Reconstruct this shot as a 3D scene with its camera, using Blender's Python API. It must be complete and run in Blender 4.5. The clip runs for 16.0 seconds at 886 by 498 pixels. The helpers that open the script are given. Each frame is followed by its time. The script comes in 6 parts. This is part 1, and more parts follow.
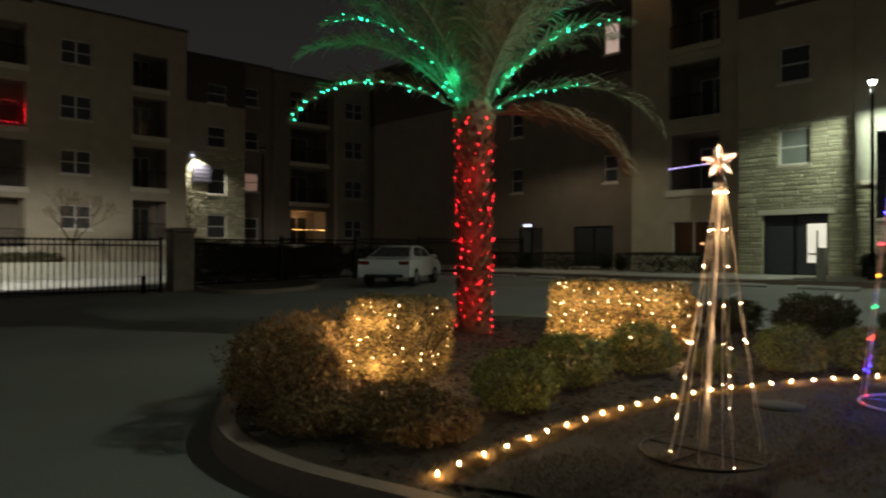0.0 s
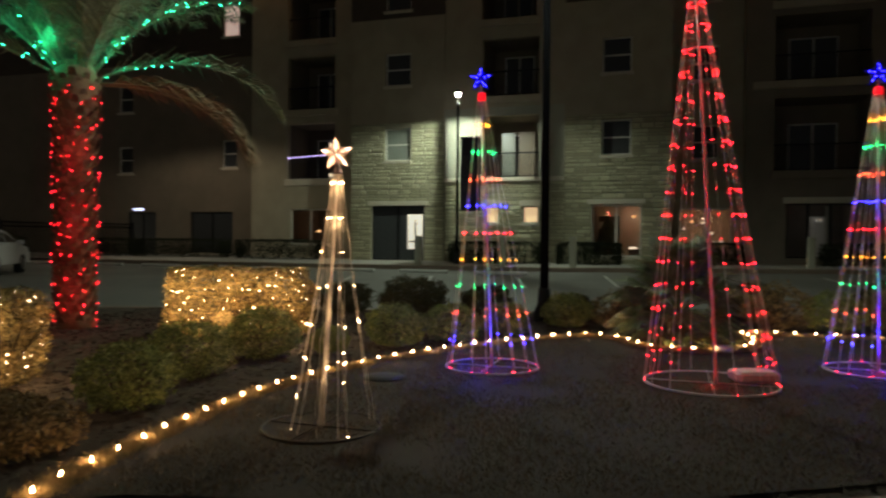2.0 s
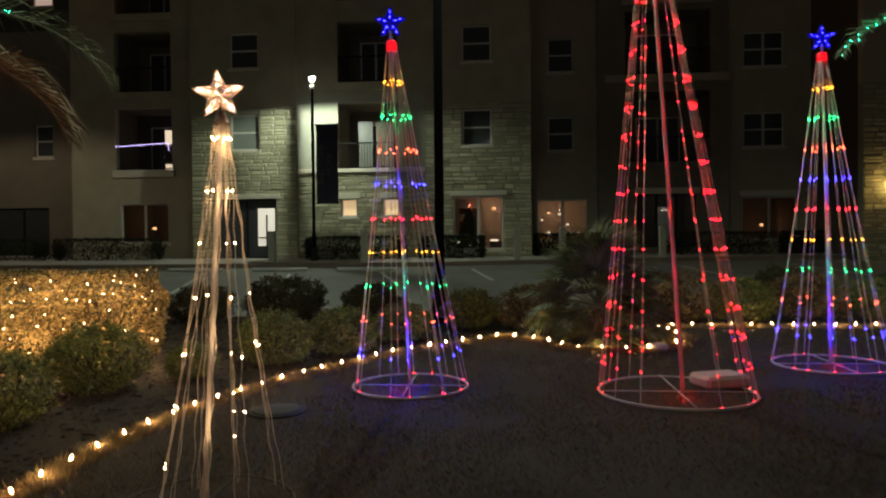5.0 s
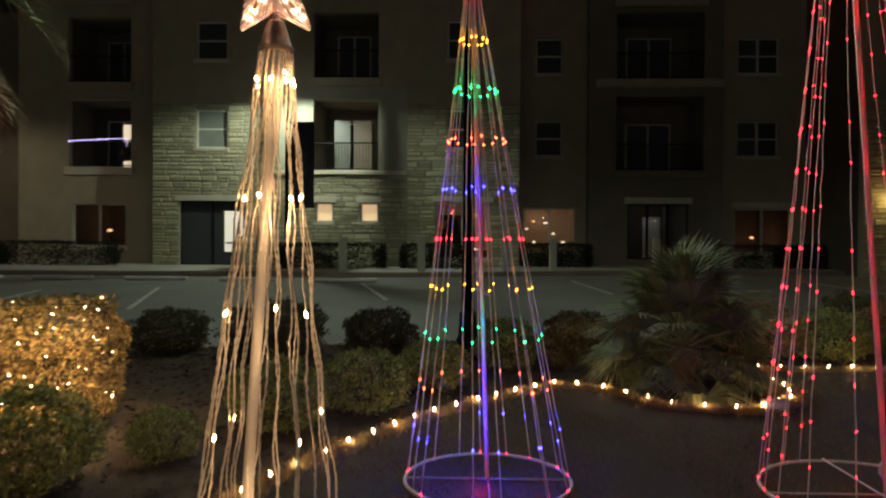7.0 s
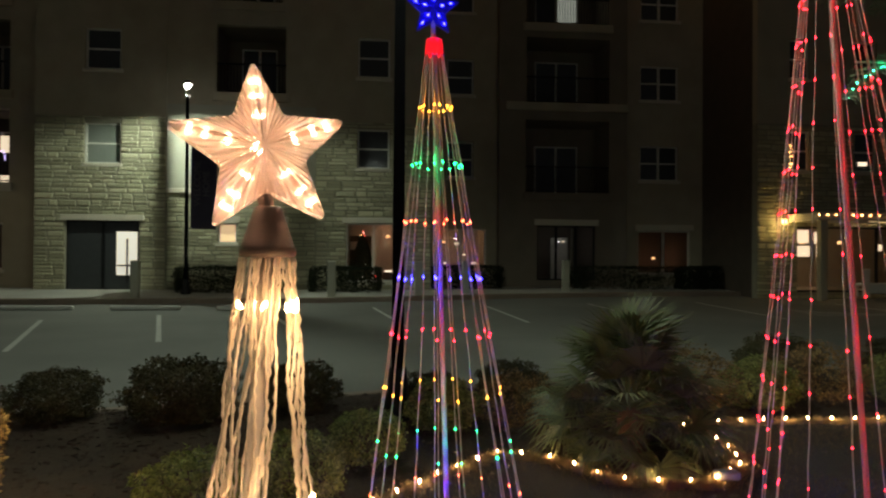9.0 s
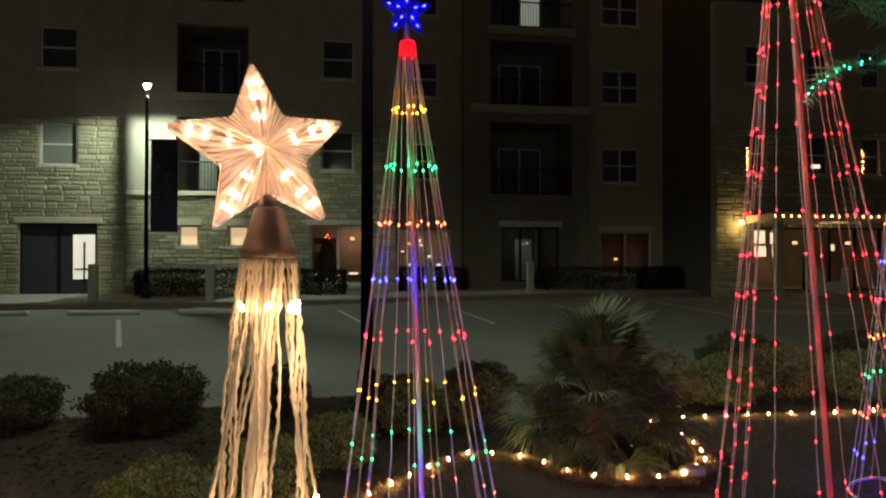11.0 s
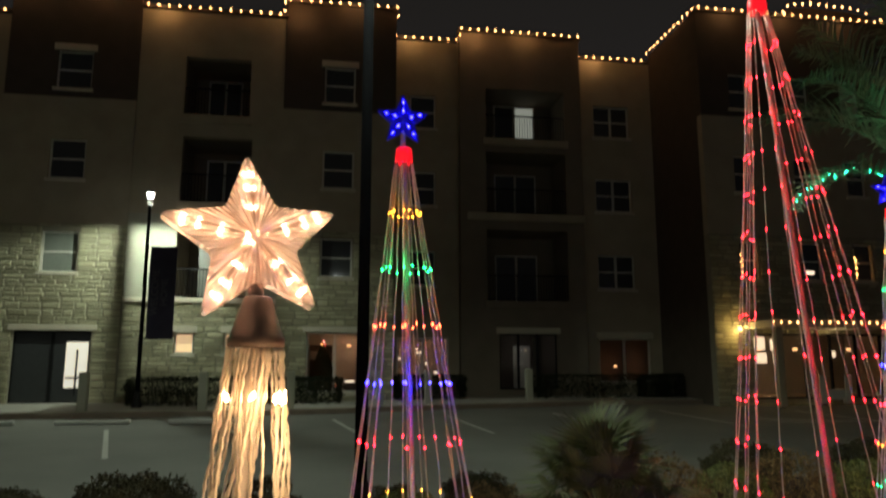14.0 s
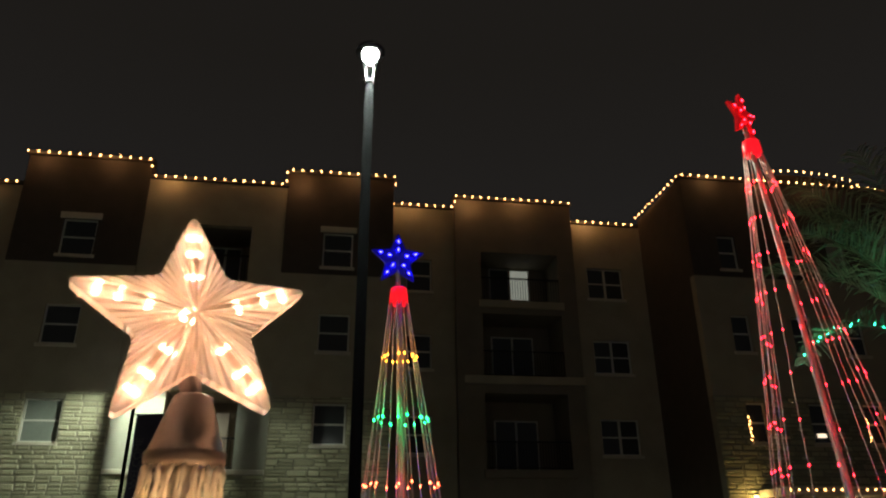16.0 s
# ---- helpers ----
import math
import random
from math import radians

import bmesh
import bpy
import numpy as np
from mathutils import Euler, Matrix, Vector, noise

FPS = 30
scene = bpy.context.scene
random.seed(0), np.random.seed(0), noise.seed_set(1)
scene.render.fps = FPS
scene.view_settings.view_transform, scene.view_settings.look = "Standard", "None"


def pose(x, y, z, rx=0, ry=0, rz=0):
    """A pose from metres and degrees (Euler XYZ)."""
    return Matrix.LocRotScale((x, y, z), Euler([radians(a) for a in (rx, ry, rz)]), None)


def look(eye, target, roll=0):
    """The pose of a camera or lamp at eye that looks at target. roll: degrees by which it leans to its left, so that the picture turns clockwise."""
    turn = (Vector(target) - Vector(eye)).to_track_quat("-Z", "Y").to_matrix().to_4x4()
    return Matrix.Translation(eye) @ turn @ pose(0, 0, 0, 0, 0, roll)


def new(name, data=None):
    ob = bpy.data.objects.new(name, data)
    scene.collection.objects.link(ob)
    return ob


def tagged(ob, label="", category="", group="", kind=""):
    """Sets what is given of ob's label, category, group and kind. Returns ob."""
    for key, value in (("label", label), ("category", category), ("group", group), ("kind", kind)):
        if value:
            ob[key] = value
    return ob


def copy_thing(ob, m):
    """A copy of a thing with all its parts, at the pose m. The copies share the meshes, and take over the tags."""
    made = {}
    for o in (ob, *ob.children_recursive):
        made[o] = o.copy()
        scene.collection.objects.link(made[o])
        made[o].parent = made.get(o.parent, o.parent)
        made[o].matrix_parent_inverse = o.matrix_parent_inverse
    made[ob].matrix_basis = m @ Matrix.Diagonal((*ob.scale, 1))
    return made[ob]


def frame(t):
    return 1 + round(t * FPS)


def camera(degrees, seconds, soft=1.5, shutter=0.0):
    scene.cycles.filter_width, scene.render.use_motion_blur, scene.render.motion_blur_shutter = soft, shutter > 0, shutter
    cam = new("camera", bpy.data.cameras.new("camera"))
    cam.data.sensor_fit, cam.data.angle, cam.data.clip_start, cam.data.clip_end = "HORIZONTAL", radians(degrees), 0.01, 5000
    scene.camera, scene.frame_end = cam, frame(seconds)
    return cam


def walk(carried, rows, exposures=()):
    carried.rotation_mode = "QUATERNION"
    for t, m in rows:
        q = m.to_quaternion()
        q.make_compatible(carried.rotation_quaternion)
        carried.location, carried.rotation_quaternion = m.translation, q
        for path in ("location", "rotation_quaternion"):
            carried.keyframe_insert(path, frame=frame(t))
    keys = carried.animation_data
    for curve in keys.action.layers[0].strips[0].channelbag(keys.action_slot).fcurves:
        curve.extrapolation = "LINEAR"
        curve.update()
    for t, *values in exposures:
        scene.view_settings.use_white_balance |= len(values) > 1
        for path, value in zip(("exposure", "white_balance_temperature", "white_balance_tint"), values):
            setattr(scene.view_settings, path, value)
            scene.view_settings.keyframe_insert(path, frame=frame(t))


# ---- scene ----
cam = camera(64.3, 16.0, 2.2, 0.5)
PATH = [
    (0, (0.398, 0.428, 1.304), (-1.081, 1.774, 1.313), 0.2),
    (0.5, (0.405, 0.422, 1.303), (-0.921, 1.919, 1.296), 0.5),
    (1, (0.396, 0.434, 1.317), (-0.713, 2.098, 1.301), 0.7),
    (1.5, (0.439, 0.347, 1.285), (-0.433, 2.147, 1.272), 0.3),
    (2, (0.405, 0.379, 1.3), (-0.195, 2.287, 1.278), 0.5),
    (2.5, (0.369, 0.391, 1.291), (-0.116, 2.332, 1.268), 0.5),
    (3, (0.305, 0.446, 1.28), (-0.158, 2.391, 1.244), 0.5),
    (3.5, (0.187, 0.68, 1.241), (-0.124, 2.655, 1.186), 0.6),
    (3.7, (0.124, 0.803, 1.231), (-0.138, 2.785, 1.173), 0.7),
    (5.8, (-0.912, 2.319, 1.259), (-1.057, 4.313, 1.234), -0.1),
    (6, (-1.022, 2.506, 1.301), (-1.159, 4.501, 1.267), 0.7),
    (6.5, (-1.18, 2.899, 1.326), (-1.3, 4.895, 1.299), 0.4),
    (7, (-1.328, 3.294, 1.365), (-1.392, 5.293, 1.345), 0.4),
    (7.5, (-1.479, 3.524, 1.632), (-1.386, 5.522, 1.619), 0.4),
    (8, (-1.523, 3.673, 1.755), (-1.383, 5.669, 1.769), -0.0),
    (8.5, (-1.524, 3.732, 1.755), (-1.372, 5.726, 1.773), 0.1),
    (9, (-1.59, 3.806, 1.755), (-1.382, 5.795, 1.769), 0.4),
    (9.5, (-1.639, 3.812, 1.753), (-1.332, 5.789, 1.771), 0.1),
    (11.8, (-1.638, 3.782, 1.753), (-1.326, 5.757, 1.775), 0.1),
    (12, (-1.629, 3.761, 1.751), (-1.312, 5.732, 1.871), 0.0),
    (12.5, (-1.635, 3.777, 1.75), (-1.314, 5.742, 1.944), -0.0),
    (13.5, (-1.633, 3.786, 1.74), (-1.318, 5.75, 1.946), -0.0),
    (14, (-1.628, 3.803, 1.729), (-1.316, 5.753, 2.051), 0.0),
    (14.5, (-1.628, 3.816, 1.725), (-1.315, 5.71, 2.286), -0.2),
    (15, (-1.653, 3.846, 1.704), (-1.348, 5.673, 2.46), -0.4),
    (15.5, (-1.637, 3.95, 1.662), (-1.331, 5.771, 2.431), -0.6),
    (16, (-1.596, 4.038, 1.684), (-1.292, 5.859, 2.453), -0.6),
]
walk(cam, [(t, look(eye, target, roll)) for t, eye, target, roll in PATH],
     [(0, 0.94), (2.5, 0.90), (3.5, 0.80), (7, 0.76), (9, 0.85), (14, 0.88), (16, 0.88)])

# ---- world, sun, large lights, exposure ----
world = bpy.data.worlds.new("night_sky")
scene.world = world
world.use_nodes = True
_wn, _wl = world.node_tree.nodes, world.node_tree.links
_bg = _wn["Background"]
_tc, _sep, _ramp = _wn.new("ShaderNodeTexCoord"), _wn.new("ShaderNodeSeparateXYZ"), _wn.new("ShaderNodeValToRGB")
_ramp.color_ramp.elements[0].position, _ramp.color_ramp.elements[1].position = 0.05, 0.6
_ramp.color_ramp.elements[0].color = (0.0102, 0.0097, 0.0098, 1)
_ramp.color_ramp.elements[1].color = (0.0064, 0.0056, 0.0048, 1)
_wl.new(_tc.outputs["Generated"], _sep.inputs[0]), _wl.new(_sep.outputs[2], _ramp.inputs[0]), _wl.new(_ramp.outputs[0], _bg.inputs[0])
_bg.inputs[1].default_value = 1.0


def slope(y):
    """Height of the gently rising ground."""
    return 0.0186 * (y - 4.5)


def spot(name, eye, target, power, colour, degrees, blend=0.25, size=0.12):
    data = bpy.data.lights.new(name, "SPOT")
    data.energy, data.color, data.spot_size, data.spot_blend, data.shadow_soft_size = power, colour, radians(degrees), blend, size
    ob = new(name, data)
    ob.matrix_world = look(eye, target)
    return ob


def glow(name, eye, power, colour, size=0.08):
    data = bpy.data.lights.new(name, "POINT")
    data.energy, data.color, data.shadow_soft_size = power, colour, size
    ob = new(name, data)
    ob.location = eye
    return ob


COOL = (0.86, 1.0, 0.80)
# street lamps: beside the wall, over the planting bed, and unseen behind the gate, where the yard is lit
spot("lamp_light", (-7.39, 26.98, 6.84), (-7.39, 26.98, 0), 480, COOL, 169, 0.3, 0.005)
spot("lamp_light", (-1.30, 10.85, 6.74), (-1.30, 10.85, 0), 640, COOL, 171, 0.35, 0.055)
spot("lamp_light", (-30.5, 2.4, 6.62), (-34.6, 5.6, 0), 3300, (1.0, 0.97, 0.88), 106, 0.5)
# three unseen lights added to lift drive and facades, the last one without a pole
spot("lamp_light", (-9.0, -9.0, 6.4), (-9.0, -6.0, 0), 125, (0.95, 1.0, 0.85), 170, 0.3)
spot("lamp_light", (12.0, -9.0, 6.4), (12.0, -6.0, 0), 150, (1.0, 0.95, 0.8), 174, 0.3)
spot("lamp_light", (-21.5, 26.0, 6.9), (-21.5, 26.0, 0), 130, (1.0, 0.85, 0.62), 165, 0.3)


# ---- materials ----
def material(name, base, rough=0.85, metal=0.0, var=0.25, scale=6.0, fine=60.0, bump=0.15, random=0.0, spec=0.4, coords="Object"):
    """Two scales of variation in colour, fine relief, and a shift from piece to piece."""
    m = bpy.data.materials.new(name)
    m.use_nodes = True
    n, l = m.node_tree.nodes, m.node_tree.links
    bs = n["Principled BSDF"]
    bs.inputs["Roughness"].default_value = rough
    bs.inputs["Metallic"].default_value = metal
    bs.inputs["Specular IOR Level"].default_value = spec
    tc = n.new("ShaderNodeTexCoord")
    out = tc.outputs[coords]
    big, small = n.new("ShaderNodeTexNoise"), n.new("ShaderNodeTexNoise")
    big.inputs["Scale"].default_value, small.inputs["Scale"].default_value = scale, fine
    big.inputs["Detail"].default_value, small.inputs["Detail"].default_value = 5, 4
    l.new(out, big.inputs["Vector"]), l.new(out, small.inputs["Vector"])
    mix = n.new("ShaderNodeMix")
    mix.data_type = "FLOAT"
    mix.inputs[0].default_value = 0.4
    l.new(big.outputs[0], mix.inputs[2]), l.new(small.outputs[0], mix.inputs[3])
    src = mix.outputs[0]
    if random:
        info = n.new("ShaderNodeObjectInfo")
        geo = n.new("ShaderNodeNewGeometry")
        add = n.new("ShaderNodeMath")
        add.operation = "ADD"
        l.new(info.outputs["Random"], add.inputs[0]), l.new(geo.outputs["Random Per Island"], add.inputs[1])
        fr = n.new("ShaderNodeMath")
        fr.operation = "FRACT"
        l.new(add.outputs[0], fr.inputs[0])
        m2 = n.new("ShaderNodeMix")
        m2.data_type = "FLOAT"
        m2.inputs[0].default_value = random
        l.new(src, m2.inputs[2]), l.new(fr.outputs[0], m2.inputs[3])
        src = m2.outputs[0]
    ramp = n.new("ShaderNodeValToRGB")
    ramp.color_ramp.elements[0].position, ramp.color_ramp.elements[1].position = 0.25, 0.75
    ramp.color_ramp.elements[0].color = (*[c * (1 - var) for c in base], 1)
    ramp.color_ramp.elements[1].color = (*[min(1, c * (1 + var)) for c in base], 1)
    l.new(src, ramp.inputs[0]), l.new(ramp.outputs[0], bs.inputs["Base Color"])
    if bump:
        b = n.new("ShaderNodeBump")
        b.inputs["Strength"].default_value, b.inputs["Distance"].default_value = bump, 0.01
        l.new(small.outputs[0], b.inputs["Height"]), l.new(b.outputs[0], bs.inputs["Normal"])
    return m


def emitter(name, colour, strength):
    m = bpy.data.materials.new(name)
    m.use_nodes = True
    bs = m.node_tree.nodes["Principled BSDF"]
    bs.inputs["Base Color"].default_value = (*colour, 1)
    bs.inputs["Emission Color"].default_value = (*colour, 1)
    bs.inputs["Emission Strength"].default_value = strength
    bs.inputs["Roughness"].default_value = 0.3
    return m


STUCCO = material("tan_stucco", (0.38, 0.33, 0.24), 0.9, scale=1.2, fine=45, var=0.18, bump=0.3)
# brown of the dark bays; balcony recesses also take it for their shade
STUCCO_DARK = material("brown_and_shaded_stucco", (0.20, 0.165, 0.125), 0.9, scale=1.2, fine=45, var=0.2, bump=0.3)
STUCCO_PALE = material("pale_stucco", (0.36, 0.35, 0.28), 0.9, scale=1.5, fine=45, var=0.12, bump=0.3)
SIDING = material("dark_brown_siding", (0.075, 0.058, 0.045), 0.8, scale=2, fine=30, var=0.2)
TRIM = material("cream_trim", (0.55, 0.50, 0.40), 0.75, scale=3, fine=50, var=0.1)
STONE = material("limestone_veneer", (0.42, 0.395, 0.265), 0.9, scale=4, fine=35, var=0.24, bump=0.6, random=0.5)
MORTAR = material("mortar", (0.29, 0.265, 0.20), 0.95, scale=6, fine=60, var=0.2, bump=0.4)
# opaque pane; the darkness of the unlit interior is put into its colour
GLASS_DARK = material("opaque_unlit_glass", (0.055, 0.058, 0.06), 0.08, var=0.1, bump=0.0, spec=0.6)
BLIND_DIM = material("dim_blinds", (0.20, 0.215, 0.19), 0.35, scale=2, fine=20, var=0.12)
BLIND = material("pale_blinds", (0.45, 0.42, 0.34), 0.7, scale=2, fine=20, var=0.1)
FRAME = material("white_vinyl_frame", (0.62, 0.60, 0.54), 0.5, var=0.06, scale=4)
BLACK = material("black_metal", (0.012, 0.012, 0.013), 0.6, var=0.2, spec=0.2)
CONCRETE = material("concrete", (0.34, 0.33, 0.29), 0.9, scale=0.8, fine=25, var=0.22, bump=0.4, coords="Object")
ASPHALT = material("worn_drive", (0.165, 0.165, 0.148), 0.88, scale=0.35, fine=40, var=0.3, bump=0.4)
KERB = material("kerb_concrete", (0.20, 0.155, 0.12), 0.85, scale=1.5, fine=30, var=0.25, bump=0.4)
PAINT = material("white_road_paint", (0.46, 0.46, 0.42), 0.8, scale=3, fine=30, var=0.2)
MULCH = material("bark_mulch", (0.045, 0.03, 0.019), 0.95, scale=3, fine=70, var=0.5, bump=1.0)
SOIL = material("dormant_lawn_soil", (0.036, 0.025, 0.016), 0.95, scale=1.2, fine=80, var=0.45, bump=0.9)
GRASS = material("dormant_grass", (0.135, 0.095, 0.05), 0.9, scale=1.0, fine=20, var=0.4, bump=0, random=0.5)
# same dry grass made lighter: the bulbs' glow is put into its colour
EDGE_GRASS = material("bulb_lit_grass", (0.27, 0.20, 0.10), 0.9, scale=1.0, fine=20, var=0.35, bump=0, random=0.5)
LEAF = material("shrub_leaf", (0.19, 0.225, 0.07), 0.8, scale=3, fine=20, var=0.45, bump=0, random=0.6)
LEAF_RED = material("bronze_shrub_leaf", (0.20, 0.14, 0.06), 0.8, scale=3, fine=20, var=0.45, bump=0, random=0.6)
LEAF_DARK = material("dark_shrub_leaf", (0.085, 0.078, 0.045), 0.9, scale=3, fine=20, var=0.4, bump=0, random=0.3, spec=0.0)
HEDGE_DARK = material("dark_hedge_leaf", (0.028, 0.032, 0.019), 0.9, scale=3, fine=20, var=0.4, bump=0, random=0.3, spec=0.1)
TWIG = material("twig_bark", (0.09, 0.065, 0.04), 0.9, var=0.3)
PALM_LEAF = material("palm_leaflet", (0.19, 0.22, 0.135), 0.55, scale=3, fine=30, var=0.35, bump=0, random=0.5)
PALM_DEAD = material("dry_palm_leaflet", (0.20, 0.155, 0.09), 0.8, scale=3, fine=30, var=0.35, bump=0, random=0.5)
PALM_BARK = material("palm_bark", (0.16, 0.10, 0.06), 0.95, scale=5, fine=40, var=0.45, bump=0.8, random=0.4)
FAN_LEAF = material("fan_palm_leaf", (0.115, 0.14, 0.058), 0.55, scale=3, fine=30, var=0.35, bump=0, random=0.5)
WIRE_CLEAR = material("clear_strand_wire", (0.78, 0.70, 0.60), 0.35, var=0.1, spec=0.5)
WIRE_GREEN = material("green_wire", (0.02, 0.035, 0.018), 0.5, var=0.1)
POST = material("painted_steel_post", (0.55, 0.52, 0.5), 0.65, var=0.12, spec=0.2)
CAP = material("dark_plastic_cap", (0.18, 0.13, 0.11), 0.4, var=0.1)
HEDGE_LEAF = material("hedge_leaf", (0.27, 0.205, 0.085), 0.8, scale=3, fine=20, var=0.6, bump=0, random=0.6)
DULL_RING = material("white_steel_ring", (0.55, 0.53, 0.5), 0.6, var=0.2)
# darker ring colour for the near tree, so it hardly shows in the grass
DARK_RING = material("dark_ring", (0.05, 0.038, 0.028), 0.7, var=0.3)
VALVE = material("faded_valve_plastic", (0.02, 0.02, 0.016), 0.8, var=0.3)
CAR_WHITE = material("white_car_paint", (0.62, 0.62, 0.62), 0.25, var=0.04, scale=1, bump=0, spec=0.6)
TYRE = material("tyre_rubber", (0.02, 0.02, 0.02), 0.85, var=0.2)
RIM = material("alloy_rim", (0.35, 0.35, 0.36), 0.3, metal=0.9, var=0.1)
TAIL = material("red_tail_lamp", (0.18, 0.01, 0.01), 0.25, var=0.1, bump=0)
PIER_STONE = material("weathered_pier_stone", (0.19, 0.155, 0.12), 0.9, scale=2.5, fine=30, var=0.35, bump=0.6)
GREYBOX = material("pale_grey_plastic", (0.42, 0.41, 0.38), 0.7, var=0.15, scale=6)
BANNER = material("navy_banner_cloth", (0.05, 0.044, 0.072), 0.85, var=0.2, scale=3)
BANNER_TEXT = material("grey_banner_print", (0.12, 0.12, 0.13), 0.85, var=0.1)
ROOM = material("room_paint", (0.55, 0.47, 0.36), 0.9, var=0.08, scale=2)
# darker copy of the room paint: the unlit rooms' shade is in its colour
ROOM_DARK = material("shaded_room_paint", (0.12, 0.10, 0.08), 0.9, var=0.1, scale=2)

E_WARM = emitter("warm_white_bulb", (1.0, 0.56, 0.24), 42)
E_FAIRY = emitter("warm_white_led", (1.0, 0.60, 0.27), 48)
E_ROOF = emitter("roof_bulb", (1.0, 0.44, 0.14), 9)
E_RED = emitter("red_led", (1.0, 0.006, 0.014), 30)
E_GREEN = emitter("green_led", (0.008, 0.85, 0.17), 12)
E_TEAL = emitter("teal_green_led", (0.02, 0.85, 0.38), 17)
E_BLUE = emitter("blue_led", (0.014, 0.012, 1.0), 44)
E_AMBER = emitter("amber_led", (1.0, 0.33, 0.02), 11)
E_ORANGE = emitter("orange_red_led", (1.0, 0.07, 0.025), 18)
E_PURPLE = emitter("violet_rope_light", (0.62, 0.5, 1.0), 1.6)
E_LAMP = emitter("street_lamp_lens", (0.95, 1.0, 0.90), 22)
E_ROOM = emitter("room_lamp", (1.0, 0.50, 0.20), 0.9)
E_ROOMW = emitter("white_room_lamp", (1.0, 0.80, 0.58), 0.7)
E_PORCH = emitter("amber_porch_bulb", (1.0, 0.45, 0.12), 7)
E_SIGN = emitter("white_lit_panel", (0.6, 0.65, 1.0), 1.5)
E_SCONCE = emitter("yellow_sconce", (1.0, 0.72, 0.25), 3)


def star_plastic():
    """Clear ribbed plastic, milky with the light of the bulbs inside it."""
    m = bpy.data.materials.new("clear_star_plastic")
    m.use_nodes = True
    n, l = m.node_tree.nodes, m.node_tree.links
    bs = n["Principled BSDF"]
    bs.inputs["Base Color"].default_value = (0.95, 0.84, 0.78, 1)
    bs.inputs["Roughness"].default_value = 0.22
    bs.inputs["IOR"].default_value = 1.3
    bs.inputs["Transmission Weight"].default_value = 0.85
    milk, mix = n.new("ShaderNodeBsdfTranslucent"), n.new("ShaderNodeMixShader")
    milk.inputs["Color"].default_value = (0.95, 0.74, 0.58, 1)
    mix.inputs[0].default_value = 0.34
    l.new(bs.outputs[0], mix.inputs[1]), l.new(milk.outputs[0], mix.inputs[2]), l.new(mix.outputs[0], n["Material Output"].inputs[0])
    tc, sep, at, mul, si, b = [n.new("ShaderNode" + k) for k in ("TexCoord", "SeparateXYZ", "Math", "Math", "Math", "Bump")]
    at.operation, mul.operation, si.operation = "ARCTAN2", "MULTIPLY", "SINE"
    mul.inputs[1].default_value = 60
    l.new(tc.outputs["Object"], sep.inputs[0]), l.new(sep.outputs[0], at.inputs[0]), l.new(sep.outputs[2], at.inputs[1])
    l.new(at.outputs[0], mul.inputs[0]), l.new(mul.outputs[0], si.inputs[0]), l.new(si.outputs[0], b.inputs["Height"])
    b.inputs["Strength"].default_value, b.inputs["Distance"].default_value = 0.45, 0.002
    l.new(b.outputs[0], bs.inputs["Normal"]), l.new(b.outputs[0], milk.inputs["Normal"])
    return m


STAR_CLEAR = star_plastic()
STAR_BLUE = emitter("blue_star_plastic", (0.01, 0.005, 0.5), 0.09)
STAR_RED = emitter("red_star_plastic", (0.8, 0.006, 0.012), 0.16)
E_STAR = emitter("star_bulb_white", (1.0, 0.58, 0.38), 24)
POLE = material("matt_black_pole", (0.007, 0.007, 0.008), 0.95, var=0.2, spec=0.0)
CAP_RED = emitter("red_cap_plastic", (1.0, 0.010, 0.02), 0.55)


# ---- mesh helpers ----
def mesh(name, verts, faces, mat, smooth=False):
    me = bpy.data.meshes.new(name)
    me.from_pydata([tuple(v) for v in verts], [], faces)
    if smooth:
        me.polygons.foreach_set("use_smooth", [True] * len(me.polygons))
    me.materials.append(mat)
    me.update()
    return me


def piece(name, me, parent=None, at=None, label=""):
    """An object on ready mesh data, as a part of parent."""
    ob = new(name, me)
    ob.parent = parent
    if at is not None:
        ob.matrix_basis = at
    return tagged(ob, label)


def part(name, bm, mat, parent=None, label="", smooth=False):
    me = bpy.data.meshes.new(name)
    bmesh.ops.recalc_face_normals(bm, faces=bm.faces)
    bm.to_mesh(me)
    bm.free()
    if smooth:
        me.polygons.foreach_set("use_smooth", [True] * len(me.polygons))
    me.materials.append(mat)
    return piece(name, me, parent, None, label)


def thing(name, at, label, category, group="", kind=""):
    ob = new(name)
    ob.empty_display_size = 0.1
    ob.matrix_basis = at
    return tagged(ob, label, category, group, kind)


def box(bm, x0, x1, y0, y1, z0, z1, bevel=0.0, m=None):
    r = bmesh.ops.create_cube(bm, size=1)
    vs = r["verts"]
    for v in vs:
        v.co = Vector((x0 + (v.co.x + 0.5) * (x1 - x0), y0 + (v.co.y + 0.5) * (y1 - y0), z0 + (v.co.z + 0.5) * (z1 - z0)))
    if bevel:
        es = list({e for v in vs for e in v.link_edges})
        r = bmesh.ops.bevel(bm, geom=es, offset=bevel, segments=1, affect="EDGES")
        vs = list({v for f in r["faces"] for v in f.verts} | {v for v in vs if v.is_valid})
    if m is not None:
        bmesh.ops.transform(bm, matrix=m, verts=vs)
    return vs


def bx(name, dims, mat, parent, label="", bevel=0.0, m=None):
    bm = bmesh.new()
    box(bm, *dims, bevel=bevel, m=m)
    return part(name, bm, mat, parent, label)


